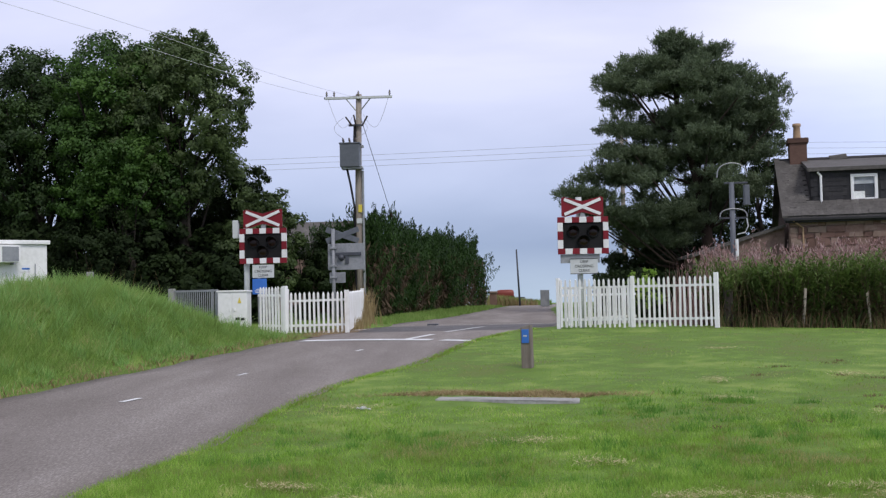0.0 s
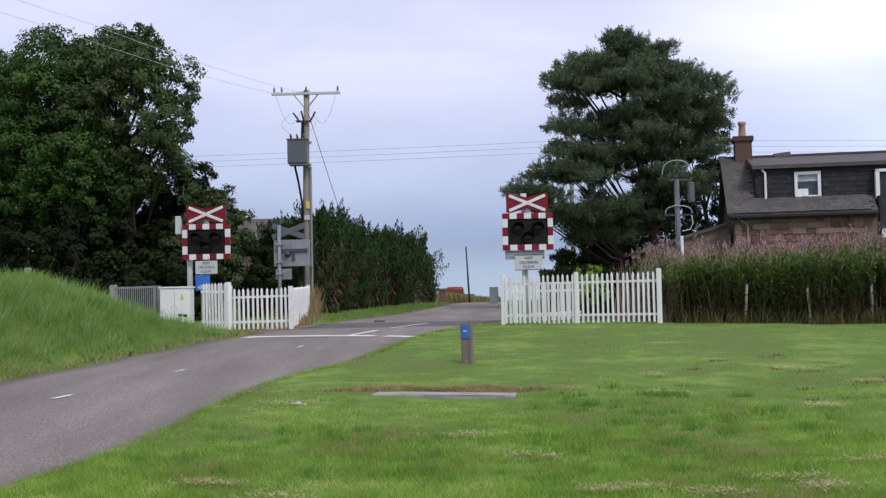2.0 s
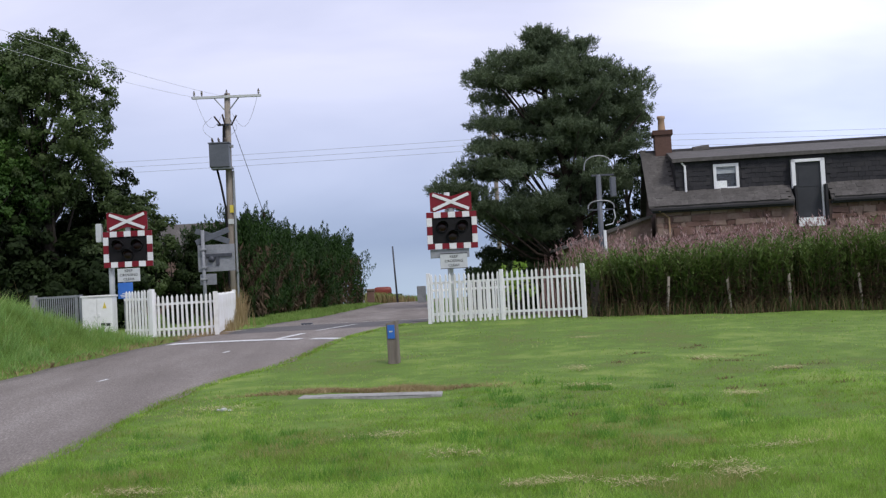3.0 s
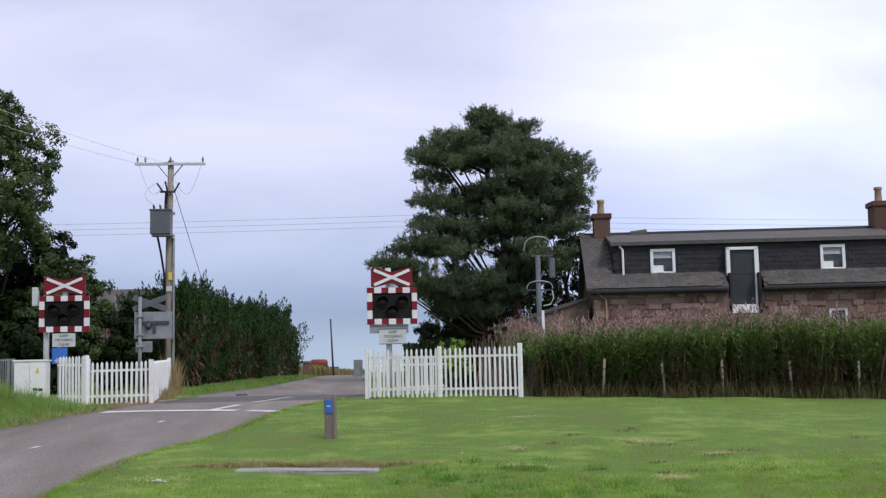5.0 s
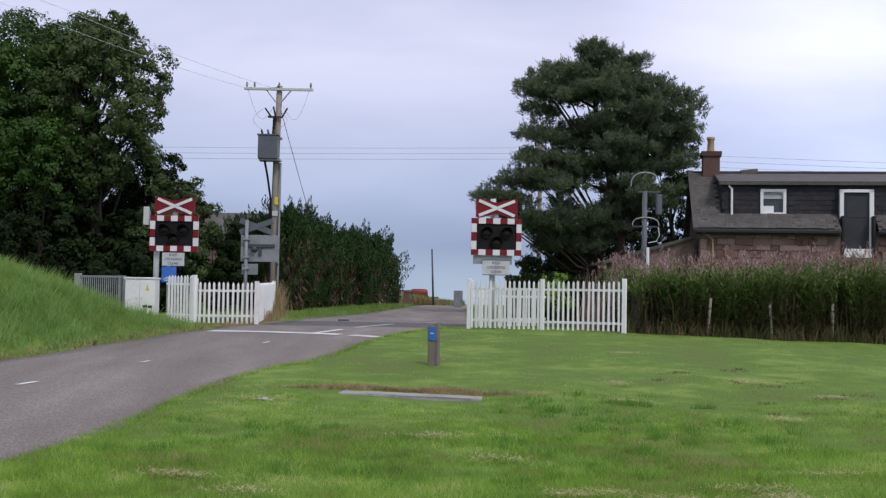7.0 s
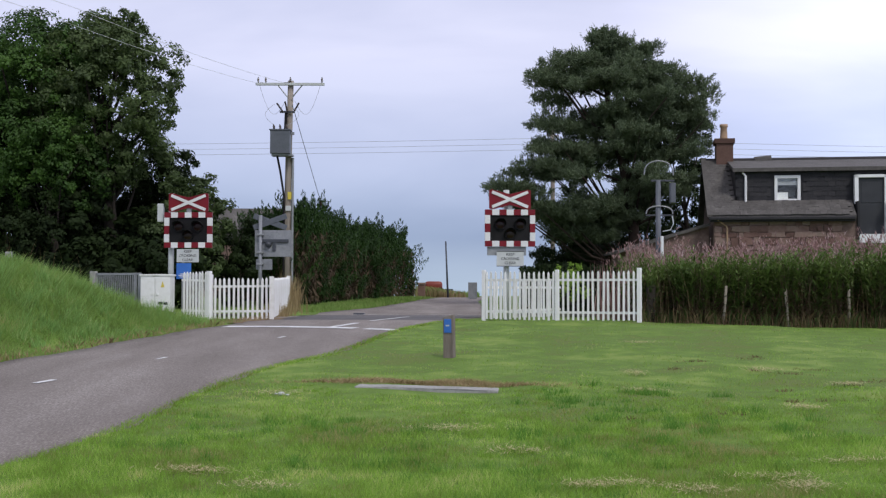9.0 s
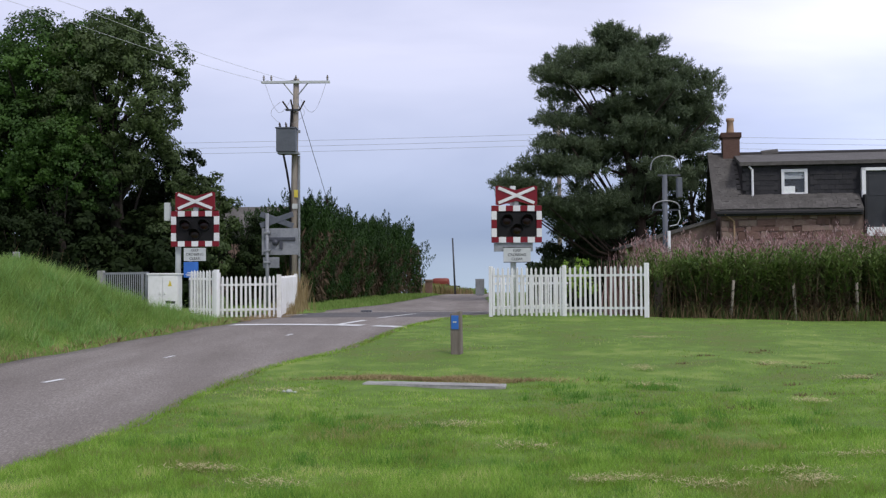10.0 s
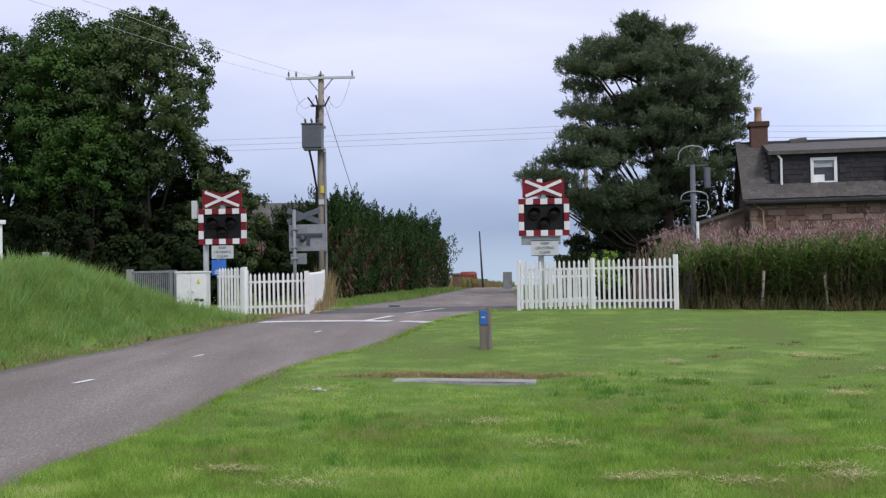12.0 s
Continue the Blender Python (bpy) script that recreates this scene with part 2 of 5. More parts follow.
    "herb": material("willowherb_leaf", [(0.028, 0.042, 0.013), (0.048, 0.082, 0.019), (0.084, 0.132, 0.032), (0.135, 0.120, 0.058)], 1.5, 0.7, 0, 0, 1, 4.0, 0.4, island=0.18, leaf=0.25, span=(0.28, 0.72), stretch=(1, 1, 0.3)),
    # the herb leaf's colours made lighter, for the upper part of the stems
    "herb_top": material("upper_herb_leaf", [(0.050, 0.078, 0.020), (0.092, 0.150, 0.034), (0.140, 0.210, 0.052), (0.195, 0.190, 0.088)], 1.5, 0.7, 0, 0, 1, 4.0, 0.4, island=0.18, leaf=0.35, span=(0.28, 0.72), stretch=(1, 1, 0.3)),
    "straw": material("pale_straw", [(0.40, 0.33, 0.17), (0.55, 0.47, 0.27), (0.66, 0.58, 0.36)], 3, 0.8, 0, 0, 1, 8, 0.4, island=0.4, leaf=0.2),
    "herb_dead": material("withered_herb_leaf", [(0.045, 0.031, 0.020), (0.092, 0.066, 0.041), (0.165, 0.118, 0.075)], 0.9, 0.8, 0, 0, 1, 3.0, 0.4, island=0.35, leaf=0.25, span=(0.25, 0.78)),
    "herb_stem": material("dry_herb_stem", [(0.045, 0.032, 0.018), (0.085, 0.06, 0.036)], 2, 0.9, island=0.4),
    "pink": material("faded_pink_flower", [(0.20, 0.105, 0.095), (0.32, 0.185, 0.170), (0.44, 0.305, 0.285), (0.54, 0.44, 0.41)], 0.9, 0.8, 0, 0, 1, 4.0, 0.4, island=0.5, leaf=0.35),
    "red_paint": material("red_vehicle_paint", [(0.16, 0.03, 0.022), (0.24, 0.05, 0.035)], 2, 0.4),
    "rubber": material("black_rubber", [(0.012, 0.012, 0.012), (0.03, 0.03, 0.03)], 5, 0.8),
}
g_mat = bpy.data.materials.new("window_glass")
g_mat.use_nodes = True
gb = g_mat.node_tree.nodes["Principled BSDF"]
gb.inputs["Base Color"].default_value, gb.inputs["Roughness"].default_value = (0.9, 0.93, 0.93, 1), 0.03
gb.inputs["Transmission Weight"].default_value, gb.inputs["IOR"].default_value = 1.0, 1.45
M["glass"] = g_mat
rng = np.random.default_rng(7)


# ---- building helpers ----
def thing(name, loc, label="", category="", group="", kind="", rz=0.0):
    ob = new(name)
    ob.matrix_world = pose(*loc, 0, 0, rz)
    ob.empty_display_size = 0.1
    return tagged(ob, label, category, group, kind)


def smooth(me):
    me.polygons.foreach_set("use_smooth", [True] * len(me.polygons))


def part(name, bm, mat, parent, label="", smooth_it=False):
    me = bpy.data.meshes.new(name)
    bm.to_mesh(me)
    bm.free()
    me.materials.append(M[mat])
    if smooth_it:
        smooth(me)
    ob = new(name, me)
    ob.parent = parent
    return tagged(ob, label)


def shared(name, me, parent, m, label=""):
    """Another object on a mesh that is there already."""
    ob = new(name, me)
    ob.parent = parent
    ob.matrix_basis = m
    return tagged(ob, label)


def block(x0, x1, y0, y1, z0, z1, bevel=0.0, bm=None):
    own = bm is None
    bm = bm or bmesh.new()
    vs = bmesh.ops.create_cube(bm, size=1.0, matrix=Matrix.Translation(((x0 + x1) / 2, (y0 + y1) / 2, (z0 + z1) / 2)) @ Matrix.Diagonal((x1 - x0, y1 - y0, z1 - z0, 1)))["verts"]
    if bevel and own:
        bmesh.ops.bevel(bm, geom=bm.edges[:], offset=bevel, segments=2, affect="EDGES", profile=0.6)
    return bm


def rod(points, radii, sides=8, bm=None):
    """A tube through points, with a radius at each."""
    bm = bm or bmesh.new()
    pts = [Vector(p) for p in points]
    if not hasattr(radii, "__len__"):
        radii = [radii] * len(pts)
    rings = []
    for i, p in enumerate(pts):
        d = (pts[min(i + 1, len(pts) - 1)] - pts[max(i - 1, 0)]).normalized()
        a = d.cross(Vector((0.31, 0.95, 0.02)) if abs(d.z) > 0.9 else Vector((0, 0, 1))).normalized()
        b = d.cross(a)
        rings.append([bm.verts.new(p + (a * math.cos(k * math.tau / sides) + b * math.sin(k * math.tau / sides)) * radii[i]) for k in range(sides)])
    for r, q in zip(rings, rings[1:]):
        for k in range(sides):
            bm.faces.new((r[k], r[(k + 1) % sides], q[(k + 1) % sides], q[k]))
    bm.faces.new(rings[0][::-1])
    bm.faces.new(rings[-1])
    bmesh.ops.recalc_face_normals(bm, faces=bm.faces[:])
    return bm


def prism(outline, y0, y1):
    """An outline in x, z, given depth from y0 to y1."""
    bm = bmesh.new()
    f = [bm.verts.new((x, y0, z)) for x, z in outline]
    b = [bm.verts.new((x, y1, z)) for x, z in outline]
    bm.faces.new(f)
    bm.faces.new(b[::-1])
    n = len(f)
    for i in range(n):
        bm.faces.new((f[i], b[i], b[(i + 1) % n], f[(i + 1) % n]))
    bmesh.ops.recalc_face_normals(bm, faces=bm.faces[:])
    return bm


def soup(name, verts, faces, mat, parent=None, label="", category="", kind=""):
    """One mesh from arrays: verts N x 3, faces F x k."""
    me = bpy.data.meshes.new(name)
    k = faces.shape[1]
    me.vertices.add(len(verts))
    me.vertices.foreach_set("co", np.ascontiguousarray(verts, dtype=np.float32).ravel())
    me.loops.add(faces.size)
    me.loops.foreach_set("vertex_index", np.ascontiguousarray(faces, dtype=np.int32).ravel())
    me.polygons.add(len(faces))
    me.polygons.foreach_set("loop_start", np.arange(0, faces.size, k, dtype=np.int32))
    me.update(calc_edges=True)
    me.materials.append(M[mat])
    ob = new(name, me)
    ob.parent = parent
    return tagged(ob, label, category, "", kind)


def leaf_soup(c, size, up=0.0, slim=0.55, face=None, loose=0.55):
    """Diamond leaves at the points c, of the sizes given; up > 0 stands them more upright; face: the way each leaf looks."""
    n = len(c)
    u = rng.normal(size=(n, 3))
    u[:, 2] += up
    if face is not None:
        w = face / (np.linalg.norm(face, axis=1)[:, None] + 1e-9) + rng.normal(size=(n, 3)) * loose
        w /= np.linalg.norm(w, axis=1)[:, None] + 1e-9
        u -= w * (u * w).sum(1)[:, None]
    u /= np.linalg.norm(u, axis=1)[:, None] + 1e-9
    v = np.cross(u, w if face is not None else rng.normal(size=(n, 3)))
    v /= np.linalg.norm(v, axis=1)[:, None] + 1e-9
    s = np.asarray(size)[:, None] if np.ndim(size) else size
    vt = np.stack([c - u * s, c + v * s * slim, c + u * s, c - v * s * slim], 1).reshape(-1, 3)
    return vt, np.arange(n * 4).reshape(n, 4)


def blades(x, y, z, h, w, lean):
    """Grass blades: a tapering bent strip each (a quad and its tip)."""
    n = len(x)
    a = rng.uniform(0, math.tau, n)
    t = rng.uniform(0, math.tau, n)
    dx, dy = np.cos(a) * w / 2, np.sin(a) * w / 2
    lx, ly = np.cos(t) * lean * h, np.sin(t) * lean * h
    b = np.stack([x, y, z], 1)
    o = np.stack([dx, dy, 0 * x], 1)
    mid = b + np.stack([lx * 0.3, ly * 0.3, h * 0.55], 1)
    tip = b + np.stack([lx, ly, h * np.sqrt(np.clip(1 - lean ** 2 * 0.5, 0.2, 1))], 1)
    vt = np.stack([b - o, b + o, mid + o * 0.7, tip, mid - o * 0.7], 1).reshape(-1, 3)
    return vt, np.arange(n)[:, None] * 5 + np.array([[0, 1, 2, 3, 4]])


def short_blades(x, y, z, h, w, lean):
    """Mown grass: one triangle a blade."""
    n = len(x)
    a, t = rng.uniform(0, math.tau, n), rng.uniform(0, math.tau, n)
    b = np.stack([x, y, z], 1)
    o = np.stack([np.cos(a) * w / 2, np.sin(a) * w / 2, 0 * x], 1)
    tip = b + np.stack([np.cos(t) * lean * h, np.sin(t) * lean * h, h], 1)
    return np.stack([b - o, b + o, tip], 1).reshape(-1, 3), np.arange(n * 3).reshape(n, 3)


# ---- the lie of the land ----
PROFILE_Y = [-2500, -300, -40, 0, 8, 14.4, 18.1, 22, 26, 30, 37, 45, 60, 75, 90, 150, 400, 2500]
PROFILE_Z = [-6, -4, -1.4, -0.19, 0.14, 0.40, 0.55, 0.72, 0.86, 0.87, 0.80, 0.88, 1.12, 1.22, 1.15, 0.6, -1, -6]
ROAD_Y = [-40, 0, 8.7, 10.6, 13.7, 16.1, 18, 22, 24.9, 27.7, 30, 37, 40, 47, 57, 75, 100, 140]
ROAD_L = [-8.2, -7.9, -7.4, -7.15, -6.75, -6.3, -5.85, -5.0, -4.35, -3.75, -3.7, -4.3, -3.8, -2.4, -1.2, 0.3, 3.5, 10]
EDGE_Y = [-40, 0, 9, 10.2, 11.4, 12.5, 13.4, 14.6, 15.7, 16.7, 17.6, 18.5, 20.5, 23.3, 25, 26.4, 28.5, 30, 37, 40, 47, 57, 75, 100, 140]
ROAD_R = [-4.2, -3.8, -3.24, -2.98, -2.82, -2.76, -2.67, -2.58, -2.42, -2.18, -1.88, -1.58, -1.22, -0.80, -0.32, 0.15, 0.62, 1.0, 1.5, 1.6, 1.7, 1.8, 3.2, 6.5, 13]


def step(t):
    t = np.clip(t, 0, 1)
    return t * t * (3 - 2 * t)


def wavy(x, y):
    return np.sin(x * 0.9 + y * 0.35) * 0.5 + np.sin(x * 0.37 - y * 0.83 + 1.7) * 0.5


def land(x, y):
    """Height of the ground, with the grassy bank beside the lane."""
    x, y = np.asarray(x, float), np.asarray(y, float)
    z = np.interp(y, PROFILE_Y, PROFILE_Z)
    off = np.interp(y, ROAD_Y, ROAD_L) - x
    bank = 1.32 * step((off - 0.35) / 2.9) * step((y - 8) / 8) * (1 - step((y - 21.6) / 5.4)) * (1 + 0.07 * wavy(x, y)) * (1 - 0.19 * step((-7.7 - x) / 1.5)) * (1 + 0.10 * np.exp(-((x + 6.8) / 0.8) ** 2))
    out = np.maximum(off, x - np.interp(y, EDGE_Y, ROAD_R))
    lumps = 0.03 * wavy(x * 2.3, y * 2.1) * step(out / 1.5)
    heap = 0.25 * np.exp(-((x + 4.9) / 0.75) ** 2 - ((y - 36) / 2.6) ** 2)
    fall = 0.032 * np.clip(x - 4.4, 0, 9) * step((y - 13) / 11) * (1 - step((y - 30) / 8))
    hummocks = 0.010 * wavy(x * 5.1 + 1, y * 4.7) * step(out / 0.8)
    return z + bank + lumps + hummocks + heap - fall - 0.025 * (1 - step((out + 0.6) / 0.5))


def gz(x, y):
    return float(land(x, y))


def axis(parts):
    out = []
    for a, b, s in parts:
        out += list(np.arange(a, b, s))
    return np.array(out + [parts[-1][1]])


gx = axis([(-2500, -300, 550), (-300, -60, 40), (-60, -20, 4), (-20, 20, 0.4), (20, 60, 4), (60, 300, 40), (300, 2500, 550)])
gy = axis([(-2500, -300, 550), (-300, -40, 40), (-40, 0, 4), (0, 5, 1), (5, 48, 0.4), (48, 100, 2), (100, 300, 20), (300, 2500, 200)])
GX, GY = np.meshgrid(gx, gy)
gv = np.stack([GX, GY, land(GX, GY)], -1).reshape(-1, 3)
nx, ny = len(gx), len(gy)
q = (np.arange(ny - 1)[:, None] * nx + np.arange(nx - 1)[None]).reshape(-1, 1)
ground = soup("ground", gv, q + np.array([[0, 1, nx + 1, nx]]), "turf", None, "rough mown turf with bare brown patches", "ground", "structure")
smooth(ground.data)


def strip(name, y0, y1, left, right, lift, mat, label, category="road", dy=0.4, cols=11):
    """A sheet laid on the lane between two edge curves."""
    ys = np.arange(y0, y1 + 1e-6, dy)
    l, r = left(ys), right(ys)
    t = np.concatenate([[0], np.linspace(0, 1, cols - 2), [1]])[None]
    skirt = (np.arange(cols) % (cols - 1) == 0)[None]
    X = l[:, None] * (1 - t) + r[:, None] * t
    Y = np.repeat(ys[:, None], cols, 1)
    Z = np.interp(Y, PROFILE_Y, PROFILE_Z) + lift - 0.06 * skirt + 0.04 * (1 - (2 * t - 1) ** 2) * (1 - step((Y - 22) / 4))
    k = (np.arange(len(ys) - 1)[:, None] * cols + np.arange(cols - 1)[None]).reshape(-1, 1)
    ob = soup(name, np.stack([X, Y, Z], -1).reshape(-1, 3), k + np.array([[0, 1, cols + 1, cols]]), mat, None, label, category, "structure")
    smooth(ob.data)
    return ob


lane_l = lambda y: np.interp(y, ROAD_Y, ROAD_L) + 0.06 * np.sin(y * 2.1) + 0.04 * np.sin(y * 5.3)
lane_r = lambda y: np.interp(y, EDGE_Y, ROAD_R) + 0.05 * np.sin(y * 1.7 + 1) + 0.04 * np.sin(y * 4.7)
strip("road", -38, 140, lane_l, lane_r, 0.010, "asphalt", "narrow patched grey asphalt lane")
strip("road_crossing_deck", 27.2, 35.2, lambda y: lane_l(y) + 0.05, lambda y: lane_r(y) - 0.05, 0.012, "deck", "dark level crossing deck", "crossing deck", 0.2)
for y0 in (28.3, 29.75, 32.1, 33.55):
    strip("road_rail_groove", y0, y0 + 0.2, lambda y: lane_l(y) + 0.05, lambda y: lane_r(y) - 0.05, 0.017, "dark_steel", "dark steel rail groove set across the lane", "rail groove", 0.1)
strip("pavement_gravel_verge", 25.2, 31, lambda y: lane_l(y) - 0.9, lambda y: lane_l(y) + 0.1, 0.014, "soil", "bare brown gravelly verge at the fence", "verge", 0.2)


strip("ground_track_bed", 30.4, 35.4, lambda y: np.full_like(y, -45.0), lambda y: lane_l(y) - 0.95, 0.045, "ballast", "dark stony railway track bed", "track bed", 0.5, 40)
strip("ground_track_bed", 30.8, 35.4, lambda y: lane_r(y) + 0.9, lambda y: np.full_like(y, 45.0), 0.045, "ballast", "dark stony railway track bed", "track bed", 0.5, 40)


def lane_mark(points, width, label="worn white road line"):
    """A painted line along points on the lane."""
    bm = bmesh.new()
    last = None
    pts = [Vector((x, y, 0)) for x, y in points]
    fine = []
    for a, b in zip(pts, pts[1:]):
        n = max(1, int((b - a).length / 0.3))
        fine += [a.lerp(b, i / n) for i in range(n)]
    fine.append(pts[-1])
    for i, p in enumerate(fine):
        d = (fine[min(i + 1, len(fine) - 1)] - fine[max(0, i - 1)]).normalized()
        s = Vector((-d.y, d.x, 0)) * width / 2
        row = []
        for e in (p + s, p - s):
            l, r = float(lane_l(e.y)), float(lane_r(e.y))
            t = min(1, max(0, (e.x - l) / (r - l)))
            z = np.interp(e.y, PROFILE_Y, PROFILE_Z) + 0.018 + 0.04 * (1 - (2 * t - 1) ** 2) * (1 - step((e.y - 22) / 4))
            row.append(bm.verts.new((e.x, e.y, z)))
        if last:
            bm.faces.new((last[0], last[1], row[1], row[0]))
        last = row
    bmesh.ops.recalc_face_normals(bm, faces=bm.faces[:])
    ob = part("road_line", bm, "road_paint", None, label)
    return tagged(ob, "", "road marking", "", "structure")


lane_mark([(-4.25, 24.0), (-1.62, 23.35)], 0.46, "solid white stop line")
lane_mark([(-1.40, 23.3), (-0.86, 23.1)], 0.42, "broken white give-way line")
lane_mark([(-2.2, 23.3), (-1.72, 25.3)], 0.14)
lane_mark([(-1.5, 26.2), (-0.75, 30.4)], 0.10)
lane_mark([(-0.75, 36.4), (1.35, 35.9)], 0.26, "solid white stop line")
lane_mark([(-2.6, 36.6), (-1.2, 36.5)], 0.22, "broken white give-way line")
lane_mark([(-3.9, 29.2), (-3.5, 30.2)], 0.10)
lane_mark([(-4.68, 14.0), (-4.56, 14.36)], 0.085, "short worn white centre dash")
lane_mark([(-3.95, 16.9), (-3.88, 17.2)], 0.06, "short worn white centre dash")
lane_mark([(-2.75, 20.7), (-2.68, 21.0)], 0.06, "short worn white centre dash")


# ---- white picket fences ----
def picket_mesh(h, w=0.066):
    bm = prism([(-w / 2, 0), (w / 2, 0), (w / 2, h - 0.045), (0, h), (-w / 2, h - 0.045)], -0.011, 0.011)
    me = bpy.data.meshes.new("picket")
    bm.to_mesh(me)
    bm.free()
    me.materials.append(M["white_paint"])
    return me


def picket_fence(a, b, h, spacing, label, first_post=True, last_post=True, post_h=0.08, mid_posts=(), lift=0.03, width=0.060):
    """A run from a to b; pickets on the side towards the lawn."""
    ax, ay = a
    bx, by = b
    length, turn = math.hypot(bx - ax, by - ay), math.degrees(math.atan2(by - ay, bx - ax))
    z0, z1 = gz(*a), gz(*b)
    rise = (z1 - z0) / length
    f = thing("picket_fence", (ax, ay, z0), label, "fence", "white fences of the crossing", rz=turn)
    for rz_, name in ((0.20, "bottom_rail"), (h - 0.20, "top_rail")):
        bm = block(0, length, 0.012, 0.055, rz_ - 0.027, rz_ + 0.027)
        for v in bm.verts:
            v.co.z += rise * v.co.x
        part(name, bm, "white_paint", f)
    pm = picket_mesh(h - lift, width)
    n = int(length / spacing)
    for i in range(1, n):
        x = i * length / n
        shared("picket", pm, f, pose(x, -0.002, rise * x + lift + rng.normal(0, 0.006), 0, rng.normal(0, 0.5), 0))
    posts = ([0.0] if first_post else []) + list(mid_posts) + ([length] if last_post else [])
    for x in posts:
        pw = 0.036 if x in mid_posts else 0.044
        bm = block(x - pw, x + pw, -0.04, 0.065, rise * x - 0.15, rise * x + h + (0.03 if x in mid_posts else post_h), 0.008)
        part("post", bm, "white_paint", f)
    return f


picket_fence((0.98, 27.6), (4.33, 26.1), 1.12, 0.113, "white-painted timber picket fence beside mown lawn", first_post=False, post_h=0.06, mid_posts=(0.04, 1.8), width=0.046)
picket_fence((1.02, 27.75), (3.1, 30.6), 0.95, 0.14, "white-painted picket fence return towards the railway", first_post=False, last_post=False, width=0.05)
picket_fence((-5.26, 27.75), (-3.82, 27.5), 0.97, 0.112, "low white picket fence between cabinet and road", last_post=False, width=0.05)
picket_fence((-3.80, 27.45), (-4.49, 36.0), 0.94, 0.19, "white picket fence running back along the road", post_h=0.05)
picket_fence((-5.98, 27.95), (-5.27, 27.6), 1.10, 0.080, "white picket fence beside equipment cabinet", first_post=False, post_h=0.02, width=0.05)


# ---- road-signal units at the crossing ----
def words(text, size, parent, at, mat="ink", name="lettering"):
    cu = bpy.data.curves.new(name, "FONT")
    cu.body, cu.size, cu.align_x, cu.align_y, cu.extrude = text, size, "CENTER", "CENTER", 0.002
    tmp = new("tmp_text", cu)
    me = bpy.data.meshes.new_from_object(tmp.evaluated_get(bpy.context.evaluated_depsgraph_get()))
    bpy.data.objects.remove(tmp)
    me.name = name
    me.materials.clear()
    me.materials.append(M[mat])
    ob = new(name, me)
    ob.parent = parent
    ob.matrix_basis = pose(*at, 90, 0, 0)
    return ob


def turned(bm, m):
    bmesh.ops.transform(bm, matrix=m, verts=bm.verts[:])
    return bm


